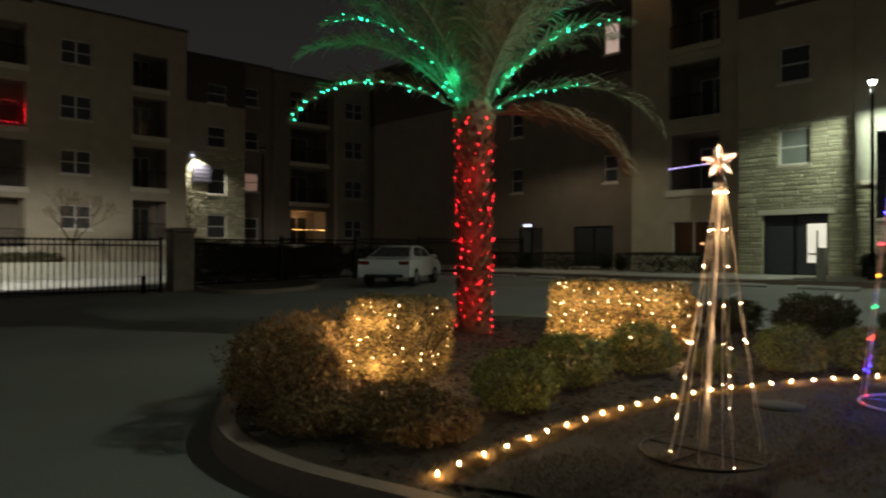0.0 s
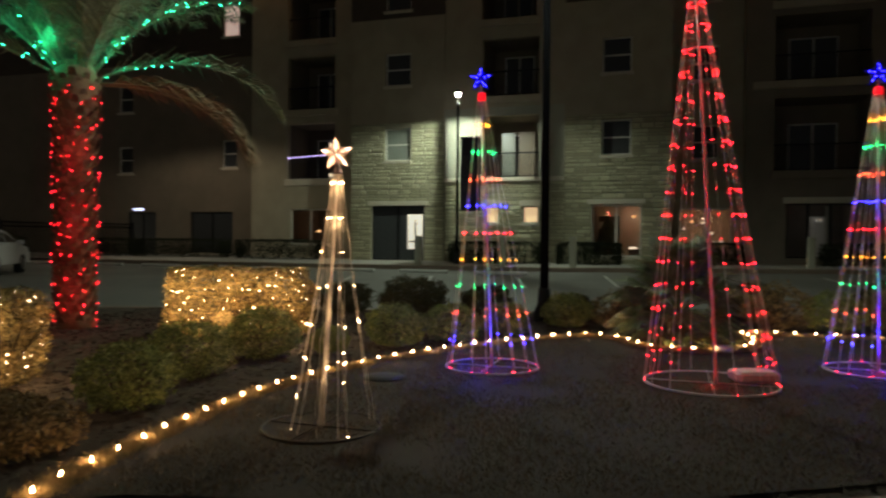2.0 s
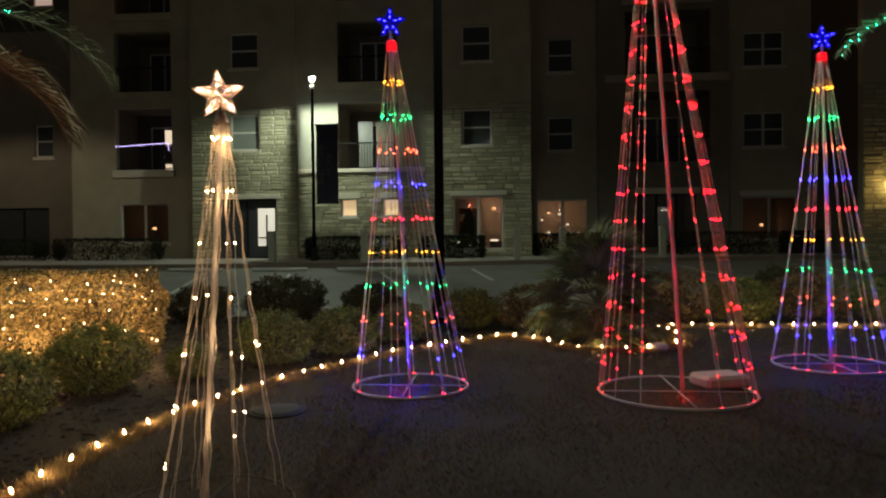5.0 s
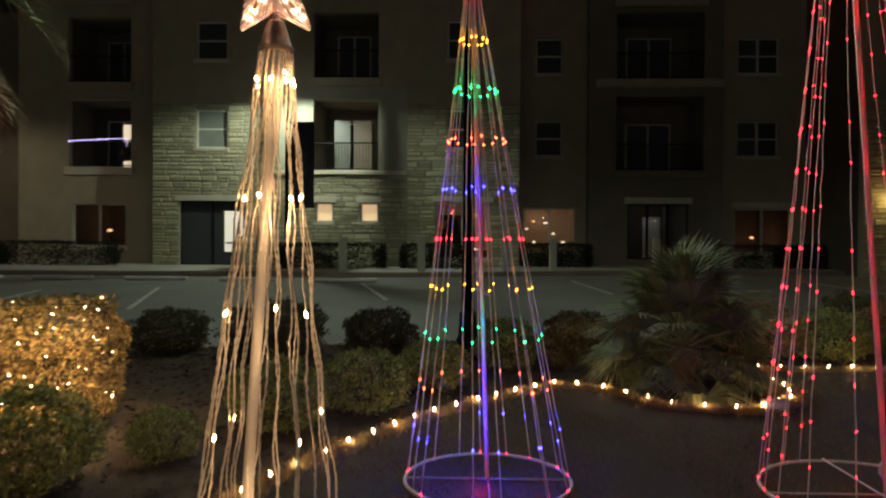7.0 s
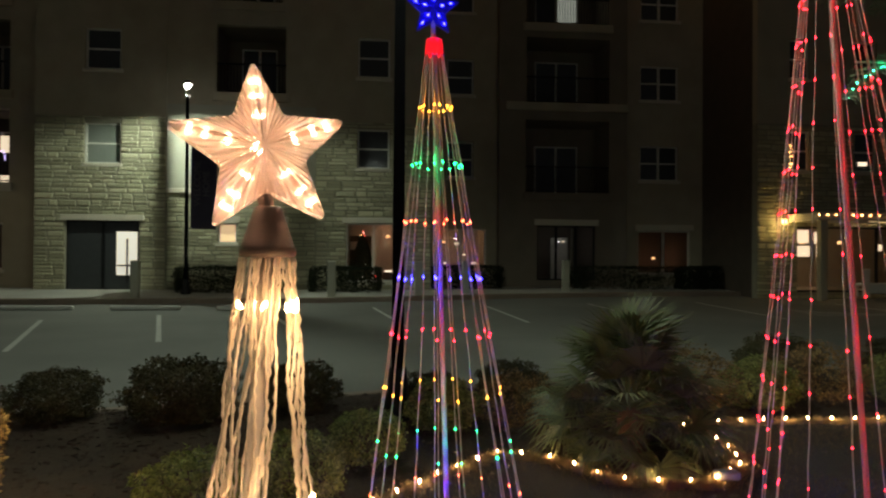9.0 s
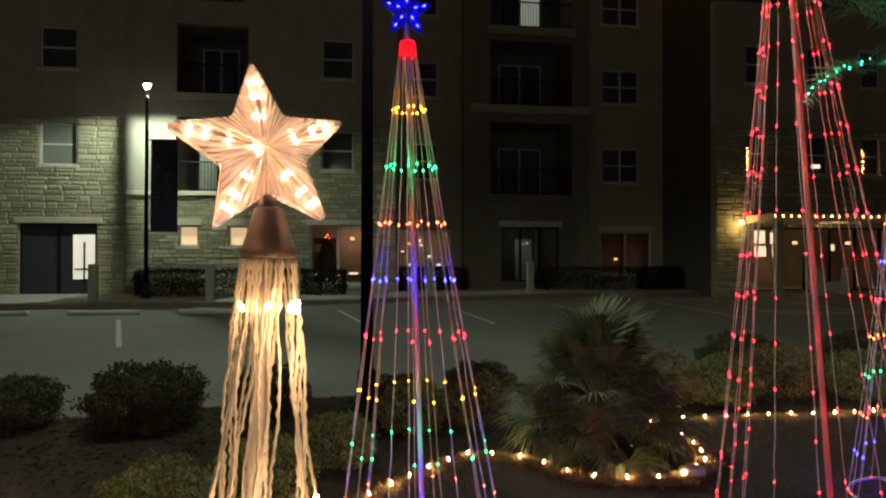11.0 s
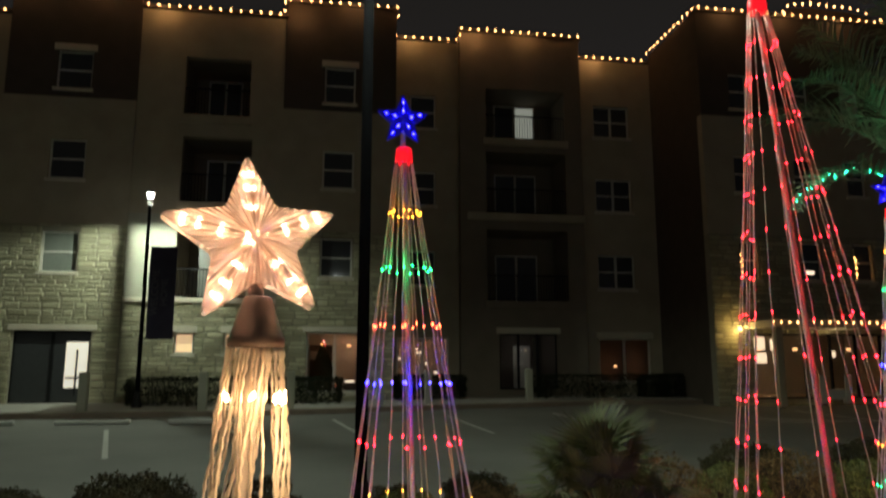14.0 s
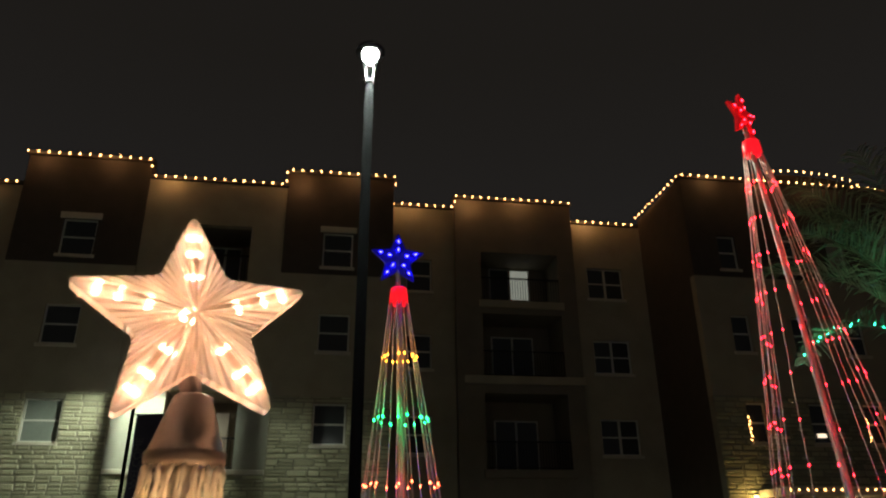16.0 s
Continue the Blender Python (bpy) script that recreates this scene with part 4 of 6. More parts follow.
def light_tree(base, top, ring_r, strands, rows, colours, label, star_R, star_mat, star_bulb, bulb_r, cap_mat, wire_mat, seed, face=0.3, bundled=0.0, row_watts=0.0, row_every=1, post_mat=None, star_bulbs=11, wire_r=0.003, star_turn=None, post_off=(0, 0), keep=1.0, ring_mat=None, first=0.93, span=None, angles=None, post_r=None, star_off=(0, 0)):
    """Post, ground ring, hanging strands with bulbs in level rows, cap and star. base and top in the world."""
    rnd = random.Random(seed)
    bx_, by_, bz_ = base
    th = thing("light_tree", T(*base), label, "light tree", "lit trees on the lawn")
    tp = Vector(top) - Vector(base)
    clear = star_mat is STAR_CLEAR
    capz = tp.z - star_R * (0.62 if clear else 1.05)
    lean = tp.xy / tp.z
    foot = Vector((*post_off, 0))
    axis = lambda z: foot * (1 - z / tp.z) + Vector((lean.x * z, lean.y * z, z))
    tube("post", [axis(0), axis(capz)], post_r or 0.013, post_mat or POST, th)
    tube("ground_ring", ring_pts(0, 0, 0.008, ring_r, 36), 0.0105, ring_mat or DULL_RING, th, sides=6)
    tube("ring_spoke", [(-ring_r, 0, 0.010), (ring_r, 0, 0.010)], 0.005, ring_mat or DULL_RING, th, sides=5)
    tube("ring_spoke", [(0, -ring_r, 0.022), (0, ring_r, 0.022)], 0.005, ring_mat or DULL_RING, th, sides=5)
    cap_h = star_R * (0.56 if clear else 0.62)
    cap_r = star_R * (0.29 if clear else 0.33)
    v, f = lathe_data([(star_R * 0.30, 0), (star_R * 0.31, 0.004), (star_R * 0.31, 0.012), (star_R * 0.288, 0.0135), (star_R * 0.17, cap_h * 0.86), (star_R * 0.155, cap_h * 0.96), (star_R * 0.12, cap_h)], 24)
    c = axis(capz - cap_h)
    if not clear:
        v, f = lathe_data([(cap_r * 0.96, 0), (cap_r, 0.006), (cap_r * 0.97, cap_h * 0.5), (cap_r * 0.86, cap_h * 0.93), (cap_r * 0.6, cap_h)], 20)
    piece("cap", mesh("cap", v, f, cap_mat, True), th, T(*c))
    kinds = {k: bulb_mesh("bulb", bulb_r, bulb_r * 3.2, k) for k in set(colours)}
    top_c = axis(c.z)
    core = 8 if bundled else 0
    for s in range(strands + core):
        w = 2 * math.pi * (s + 0.5 * rnd.random() * 0.5) / strands
        if bundled:
            w0 = 2 * math.pi * s / strands + 0.5
            w = CLUSTERS[s % 20] + rnd.gauss(0, 0.07)
        else:
            w = angles[s] + rnd.gauss(0, 0.06) if angles else w + rnd.gauss(0, 0.09)
            w0 = w
        p0 = top_c + Vector((math.cos(w0), math.sin(w0), 0)) * cap_r
        slide = 0.72 + 0.28 * math.cos(w) if bundled else 1.0
        p1 = Vector((math.cos(w) * ring_r * slide, math.sin(w) * ring_r * slide, 0.014))
        if s >= strands:
            w = 2 * math.pi * s / core
            p0 = top_c + Vector((math.cos(w), math.sin(w), 0)) * 0.017
            p1 = foot + Vector((math.cos(w) * 0.017, math.sin(w) * 0.017, 0.014))
        pts = []
        n = rows * (24 if bundled else 2)
        wig = [rnd.uniform(0, 6.28) for _ in range(4)]
        sag = rnd.uniform(-0.012, 0.012)
        for i in range(n + 1):
            t = i / n
            q = p0.lerp(p1, t)
            q += Vector((rnd.uniform(-1, 1), rnd.uniform(-1, 1), 0)) * (0.003 if bundled == 0 else 0.0012) + Vector((math.cos(w), math.sin(w), 0)) * (-abs(sag) * math.sin(math.pi * t) * 2)
            pts.append(q)
        if bundled:
            for i in range(1, n):
                pts[i] += Vector((math.sin(i * 0.245 + wig[0]) + 0.6 * math.sin(i * 0.09 + wig[1]), math.sin(i * 0.21 + wig[2]) + 0.6 * math.sin(i * 0.076 + wig[3]), 0)) * 0.0038 * min(1, i / 14)
        tube("strand", pts, [wire_r * (1.5 if i % 2 else 0.75) for i in range(n + 1)] if bundled else wire_r, wire_mat, th, sides=4)
        for r in range(rows):
            t = (r + first) / (span or rows - 0.05)
            t += rnd.uniform(-0.0018, 0.0018) * (1 + 3 * (bundled > 0) * min(r, 4) / 4)
            if t > 1 or s >= strands or rnd.random() > (keep if r or not bundled else 0.5):
                continue
            i = min(int(t * n), n - 1)
            q = pts[i].lerp(pts[i + 1], t * n - i)
            piece("bulb", kinds[colours[r % len(colours)]], th, T(*q) @ Euler((rnd.uniform(-0.5, 0.5), rnd.uniform(-0.5, 0.5), 0)).to_matrix().to_4x4())
    if row_watts:
        for r in range(0, rows, row_every):
            t = (r + first) / (span or rows - 0.05)
            q = Vector(base) + axis(c.z * (1 - t) + 0.02)
            k = colours[r % len(colours)].node_tree.nodes["Principled BSDF"].inputs["Emission Color"].default_value
            glow("row_light", q + Vector((-0.04, -0.09 - 0.2 * ring_r * t, 0)), row_watts * (0.3 + t) * ((15.0 if t > 0.6 else 2.6) if k[2] > 0.9 else 1.2 if k[1] > 0.5 else 0.45), (k[0], k[1], k[2]), 0.02)
    turn = Matrix.Rotation(face, 4, "Z") if star_turn is None else star_turn
    st = piece("star", star_mesh("star", star_R, star_R * 0.48, star_R * 0.17, star_mat), th, T(tp.x + star_off[0], tp.y + star_off[1], tp.z) @ turn, "moulded star topper")
    me = bulb_mesh("star_bulb", star_R * (0.026 if clear else 0.032), star_R * (0.12 if clear else 0.1), star_bulb)
    for k in range(5):
        w = 2 * math.pi * k / 5
        for q in ((0.37, 0.61, 0.78) if clear else (0.34, 0.68)) if star_bulbs > 6 else (0.5,):
            piece("star_bulb", me, st, T(math.sin(w) * star_R * q, -star_R * ((0.07 if q < 0.5 else 0.05) if clear else (0.17 if q < 0.5 else 0.13)), math.cos(w) * star_R * q) @ Matrix.Rotation(w + (math.pi / 2 if clear else 0), 4, "Y"))
    tube("star_stem", [axis(capz - cap_h * 0.3), tp + Vector((*star_off, -star_R * 0.35))], star_R * 0.09, cap_mat if clear else POST, th)
    return th


TILTED = Matrix.Rotation(0.31, 4, "Z") @ Matrix.Rotation(radians(-5), 4, "Y") @ Matrix.Rotation(radians(-11), 4, "X")
light_tree((-1.822, 4.72, 0.02), (-1.712, 4.734, 1.887), 0.40, 20, 8, [E_WARM], "wire light tree of warm white bulbs with a clear star", 0.1165, STAR_CLEAR, E_STAR, 0.0036, CAP, WIRE_CLEAR, 1, bundled=0.7, wire_r=0.0020, star_turn=TILTED, keep=0.21, ring_mat=DARK_RING, first=0.26, span=7.25, post_r=0.0115, star_off=(-0.017, 0))
RAIN = [E_AMBER, E_GREEN, E_ORANGE, E_BLUE, E_RED, E_AMBER, E_GREEN, E_ORANGE, E_BLUE, E_RED]
light_tree((-1.20, 7.12, 0.07), (-1.31, 7.0, 2.87), 0.45, 16, 10, RAIN, "wire light tree with rainbow rows of bulbs and a blue star", 0.125, STAR_BLUE, E_BLUE, 0.0039, CAP_RED, WIRE_CLEAR, 2, face=0.05, wire_r=0.0028, keep=0.9, row_watts=0.5, post_r=0.0125)
light_tree((2.37, 8.05, 0.09), (2.38, 8.25, 2.98), 0.47, 16, 10, RAIN, "wire light tree with rainbow rows of bulbs beside the planting bed", 0.125, STAR_BLUE, E_BLUE, 0.0046, CAP_RED, WIRE_CLEAR, 3, face=-0.1, wire_r=0.0028, keep=0.9, row_watts=0.5, post_r=0.0125)
light_tree((0.80, 6.98, 0.07), (0.63, 7.10, 3.88), 0.56, 16, 17, [E_RED], "tall leaning wire light tree of red bulbs with a red star", 0.15, STAR_RED, E_RED, 0.0035, CAP_RED, WIRE_CLEAR, 5, face=0.5, wire_r=0.0026, keep=0.86, row_watts=1.0, row_every=2, post_off=(0.05, 0), post_r=0.0145,
           angles=[radians(105 + 18 * i) for i in range(8)] + [radians(-65 + 15 * i) for i in range(8)])


WARM_ROW = (1.0, 0.62, 0.30)
for x, y, z, p in ((-1.738, 4.734, 1.645, 0.22), (-1.76, 4.73, 1.41, 0.24), (-1.78, 4.73, 1.15, 0.16), (-1.79, 4.73, 0.8, 0.3), (-1.82, 4.73, 0.4, 0.35)):
    glow("row_light", (x + 0.075, y - 0.09, z), p * 1.6, WARM_ROW, 0.03)
glow("star_light", (-1.738, 4.734, 1.887), 0.055, (1.0, 0.58, 0.28), 0.002)


# ---- strings of bulbs ----
def along(pts, step):
    pts = [Vector(p) for p in pts]
    out, left_ = [], 0.0
    for a, b in zip(pts, pts[1:]):
        L = (b - a).length
        s = left_
        while s < L:
            out.append(a.lerp(b, s / L))
            s += step
        left_ = s - L
    return out


def bulb_string(name, pts, step, me, label, wire=0.004, group="", jitter=0.0, lift=0.0, wire_mat=None):
    rnd = random.Random(len(pts) + int(step * 1000))
    o = Vector(pts[0])
    th = thing(name, T(*o), label, "light string", group)
    tube("wire", [Vector(p) - o for p in pts], wire, wire_mat or WIRE_GREEN, th, sides=4)
    for p in along(pts, step):
        piece("bulb", me, th, T(*(p - o + Vector((rnd.uniform(-1, 1), rnd.uniform(-1, 1), 0)) * jitter + Vector((0, 0, lift)))) @ Euler((rnd.uniform(-0.35, 0.35), rnd.uniform(-0.35, 0.35), 0)).to_matrix().to_4x4())
    return th


C9 = mesh("bulb", *lathe_data([(0.0034, -0.013), (0.0066, -0.007), (0.0061, 0.003), (0.0035, 0.012), (0.001, 0.019)], 8), E_WARM, True)
edge3 = [(x, y, slope(y) + 0.032) for x, y in EDGE]
bulb_string("path_light_string", edge3, 0.235, C9, "row of warm white bulbs staked along the lawn edge", 0.003, lift=0.03, jitter=0.006)
for p in along(edge3, 0.47):
    glow("path_light", (p.x, p.y, p.z + 0.035), 0.75, (1.0, 0.60, 0.27), 0.03)
ROOFB = bulb_mesh("bulb", 0.024, 0.08, E_ROOF, 6)
zc = 0.10
for pts in ([(-18.6, 29.86, 14.35 + zc), (-12.98, 29.86, 14.35 + zc)], [(-12.98, 28.88, 15.15 + zc), (-8.6, 28.88, 15.15 + zc), (-8.52, 28.88, 14.5 + zc)], [(-8.4, 28.95, 14.5 + zc), (-3.6, 28.95, 14.5 + zc)],
            [(-3.56, 28.88, 14.6 + zc), (-3.56, 28.88, 15.1 + zc), (0.62, 28.88, 15.1 + zc), (0.68, 28.88, 14.7 + zc)], [(0.8, 31.15, 15.05 + zc), (3.36, 31.15, 15.05 + zc)],
            [(3.4, 30.75, 15.1 + zc), (3.4, 30.75, 15.4 + zc), (8.57, 30.75, 15.4 + zc)], [(8.65, 31.15, 14.72 + zc), (11.8, 31.15, 14.72 + zc)],
            [(11.8, 31.2, 15.1 + zc), (11.8, 27.05, 15.1 + zc), (22.0, 27.05, 15.1 + zc)], [(15.6, 27.8, 15.1 + zc), (16.4, 27.8, 16.0 + zc), (17.3, 27.8, 16.1 + zc), (19.2, 27.8, 16.05 + zc), (20.2, 27.8, 15.85 + zc), (21.2, 27.8, 15.1 + zc)]):
    bulb_string("roof_light_string", pts, 0.36, ROOFB, "warm white bulbs along the parapet edge", 0.008, "roof light strings")
    for p in along(pts, 2.4)[:-1] if len(pts) < 5 else []:
        glow("parapet_light", (p.x + 0.6, p.y - 0.35, p.z - 0.1), 6, (1.0, 0.55, 0.22), 0.1)
bulb_string("canopy_light_string", [(13.0, 25.39, 3.12), (23.9, 25.39, 3.12)], 0.3, bulb_mesh("bulb", 0.022, 0.06, E_ROOF), "warm white bulbs along the canopy edge", 0.006)
bulb_string("balcony_rope_light", [(-16.6, 29.95, 5.15), (-16.0, 29.95, 5.18), (-15.2, 29.95, 5.22), (-14.35, 29.95, 5.26), (-14.3, 29.95, 4.9)], 0.075, bulb_mesh("bulb", 0.022, 0.05, E_PURPLE), "violet-white rope light along a balcony railing", 0.01)
bulb_string("balcony_light_string", [(-45.89, 27.2, 2.95), (-45.89, 30.4, 2.95)], 0.2, bulb_mesh("bulb", 0.03, 0.05, E_PORCH), "amber bulbs along a balcony railing", 0.01)
bulb_string("balcony_red_string", [(-44.995, 7.6, 9.9), (-44.995, 9.7, 9.6), (-44.995, 9.7, 8.5), (-44.995, 7.6, 8.55)], 0.27, bulb_mesh("bulb", 0.012, 0.03, E_RED), "red bulbs round a balcony opening", 0.01)


# ---- plants ----
def leaf_cloud(name, points_normals, size, mat, seed, fold=0.5):
    """Many small folded leaves at the given points."""
    rnd = random.Random(seed)
    vs, fs = [], []
    for p, nrm in points_normals:
        d = (Vector(nrm) + Vector((rnd.gauss(0, 0.7), rnd.gauss(0, 0.7), rnd.gauss(0.25, 0.6)))).normalized()
        a = d.orthogonal().normalized()
        a.rotate(Matrix.Rotation(rnd.uniform(0, 6.28), 3, d))
        b = d.cross(a)
        s = size * rnd.uniform(0.6, 1.35)
        p = Vector(p)
        o = len(vs)
        vs += [p - a * s * 0.5 * 0.9 + b * s, p + d * s * 0.2, p + a * s * 0.45 + b * s * 0.9, p + b * s * 1.9 + d * s * 0.25, p + b * s * 0.1]
        fs += [(o + 4, o + 1, o + 3, o), (o + 4, o + 2, o + 3, o + 1)]
    return mesh(name, vs, fs, mat)


def shell_points(count, rx, ry, rz, seed, rough=0.22, boxy=False):
    rnd = random.Random(seed)
    out = []
    off = Vector((seed * 3.1, seed * 1.7, 0))
    while len(out) < count:
        d = Vector((rnd.gauss(0, 1), rnd.gauss(0, 1), rnd.gauss(0, 1))).normalized()
        if boxy:
            k = 1 / max(abs(d.x), abs(d.y), abs(d.z))
            sph = 1.47
            k = min(k, sph)
        else:
            k = 1.0
        k *= 1 + rough * noise.noise(d * 2.3 + off) + rough * 0.5 * noise.noise(d * 6 + off)
        k *= 1 - abs(rnd.gauss(0, 0.10))
        p = Vector((d.x * rx * k, d.y * ry * k, d.z * rz * k))
        if p.z < -rz * 0.85:
            continue
        out.append((p + Vector((0, 0, rz * 0.9)), d))
    return out


def shrub_stems(h, r, seed, n=9):
    rnd = random.Random(seed)
    out = []
    for i in range(n):
        w = rnd.uniform(0, 6.28)
        e = Vector((math.cos(w) * r * rnd.uniform(0.3, 0.9), math.sin(w) * r * rnd.uniform(0.3, 0.9), h * rnd.uniform(0.5, 0.95)))
        m = e * 0.5 + Vector((rnd.uniform(-0.04, 0.04), rnd.uniform(-0.04, 0.04), 0))
        out.append(tube_data([(0.02 * math.cos(w), 0.02 * math.sin(w), -0.03), m, e], [0.012, 0.008, 0.004], 5))
    return join(*out)


def shrub(label, at, mat, rx, rz, seed, count=3200, leaf=0.02, group="shrubs in the bed", rough=0.22):
    th = thing("shrub", at, label, "shrub", group)
    piece("branchwork", mesh("branchwork", *shrub_stems(rz * 1.8, rx, seed), TWIG), th)
    tagged(piece("leaves", leaf_cloud("leaves", shell_points(count, rx, rx, rz, seed, rough), leaf, mat, seed), th), "small leaves")
    return th


def on(x, y, turn=0, s=1.0):
    return T(x, y, slope(y)) @ Matrix.Rotation(turn, 4, "Z") @ Matrix.Diagonal((s, s, s, 1))


green = [shrub("rounded green clipped shrub in bark mulch", on(-3.52, 4.80), LEAF, 0.35, 0.265, 11, count=4200, leaf=0.019, rough=0.26), shrub("rounded olive-green shrub in bark mulch", on(-3.80, 5.92), LEAF, 0.38, 0.27, 12, count=4200, leaf=0.019, rough=0.26)]
bronze = shrub("bronze-leaved loose shrub in bark mulch", on(-4.8, 3.42), LEAF_RED, 0.48, 0.33, 13, rough=0.35)
low = shrub("low bronze-brown shrub in front of the lit hedge", on(-4.0, 3.95), LEAF_RED, 0.44, 0.135, 15, rough=0.3)
copy_thing(low, on(-4.15, 3.32, 2.0))
copy_thing(low, on(-3.45, 3.72, 4.0))
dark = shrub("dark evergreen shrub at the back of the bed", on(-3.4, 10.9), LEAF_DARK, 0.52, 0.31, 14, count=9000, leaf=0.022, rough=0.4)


def more(src, places):
    for x, y, turn, s in places:
        copy_thing(src, on(x, y, turn)).scale = (s, s, s)


more(green[0], [(-3.68, 6.98, 1.0, 1.05), (-3.12, 7.45, 3.3, 0.6), (-2.62, 8.15, 2.0, 0.98), (2.6, 11.0, 2.0, 1.1), (-0.9, 10.4, 1.0, 0.95)])
more(green[1], [(-2.08, 8.68, 4.2, 0.9), (-1.6, 9.45, 1.2, 0.82), (4.4, 11.1, 3.0, 1.1)])
more(bronze, [(-5.2, 3.55, 2.0, 1.05), (-5.75, 3.95, 4.0, 1.1), (-6.0, 4.6, 0.7, 1.1), (-0.2, 10.5, 2.0, 0.8), (1.9, 11.1, 5.0, 1.0), (3.5, 11.3, 1.0, 1.0)])
more(dark, [(-4.62, 11.0, 1.0, 0.8), (-2.3, 11.3, 2.0, 0.78), (-0.9, 11.3, 3.6, 0.6), (0.0, 11.5, 3.0, 0.72), (1.6, 11.9, 4.0, 0.95), (3.6, 12.3, 5.0, 1.0), (5.5, 12.4, 0.4, 1.0), (-6.2, 10.6, 0.6, 0.65)])


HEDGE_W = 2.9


def lit_hedge(at, hx, hy, hz, seed, bulbs, label):
    """A clipped box hedge netted with warm bulbs."""
    th = thing("box_hedge", at, label, "hedge", "lit box hedges")
    rnd = random.Random(seed)
    pts = shell_points(17000 if hx < 0.7 else 27000, hx, hy, hz, seed, 0.11, True)
    piece("leaves", leaf_cloud("leaves", pts, 0.021, HEDGE_LEAF, seed), th)
    piece("branchwork", mesh("branchwork", *join(*[([Vector(v) + Vector((dx, 0, 0)) for v in s[0]], s[1]) for dx in ((-hx * 0.5, 0, hx * 0.5)) for s in [shrub_stems(hz * 1.8, hy, seed + int(dx * 10), 12)]]), TWIG), th)
    net = thing("net_lights", at, "net of warm white bulbs over a clipped hedge", "light string", "hedge net lights")
    me = bulb_mesh("bulb", 0.0037, 0.010, E_FAIRY)
    z1 = hz * 1.82
    for axis_, flip, half in (("y", -1, hx), ("x", 1, hy), ("y", 1, hx), ("x", -1, hy)):
        out = hy if axis_ == "y" else hx
        for i in range(int(2 * half / bulbs)):
            for j in range(int(z1 / bulbs)):
                if rnd.random() < 0.12:
                    continue
                a = -half * 0.9 + (i + 0.5) * 1.8 * half / int(2 * half / bulbs) + rnd.gauss(0, 0.045)
                z = 0.08 + (j + 0.5) * (z1 - 0.06) / int(z1 / bulbs) + rnd.gauss(0, 0.042)
                d = flip * out * (1.0 - 0.10 * (abs(a) / half) ** 4 - 0.10 * (z / z1) ** 4) + flip * rnd.uniform(-0.06, 0.0)
                piece("bulb", me, net, T(*((a, d, z) if axis_ == "y" else (d, a, z))))
    for i in range(int(hx * hy * 70)):
        piece("bulb", me, net, T(rnd.uniform(-hx, hx) * 0.82, rnd.uniform(-hy, hy) * 0.82, z1 + rnd.uniform(-0.02, 0.02)))
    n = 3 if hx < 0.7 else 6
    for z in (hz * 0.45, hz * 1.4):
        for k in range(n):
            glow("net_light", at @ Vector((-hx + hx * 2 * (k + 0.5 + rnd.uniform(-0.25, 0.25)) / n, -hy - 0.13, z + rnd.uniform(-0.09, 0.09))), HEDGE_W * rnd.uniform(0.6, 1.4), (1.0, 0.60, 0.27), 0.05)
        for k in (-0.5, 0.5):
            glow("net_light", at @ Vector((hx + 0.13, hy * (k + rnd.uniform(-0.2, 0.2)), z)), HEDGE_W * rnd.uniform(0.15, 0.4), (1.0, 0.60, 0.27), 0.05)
    for k in range(7):
        z = 0.12 + k * (hz * 1.9 - 0.15) / 6
        q = [(hx * 1.01, hy * 1.01), (-hx * 1.01, hy * 1.01), (-hx * 1.01, -hy * 1.01), (hx * 1.01, -hy * 1.01), (hx * 1.01, hy * 1.01)]
        loop = [(x + rnd.uniform(-0.02, 0.02), y + rnd.uniform(-0.02, 0.02), z + rnd.uniform(-0.03, 0.03)) for x, y in q]
        tube("net_wire", loop, 0.0018, WIRE_GREEN, net, sides=4)


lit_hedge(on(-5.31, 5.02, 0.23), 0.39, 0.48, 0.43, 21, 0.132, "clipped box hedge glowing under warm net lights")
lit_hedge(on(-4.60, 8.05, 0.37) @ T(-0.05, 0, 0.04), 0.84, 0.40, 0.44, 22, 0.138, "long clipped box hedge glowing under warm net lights")


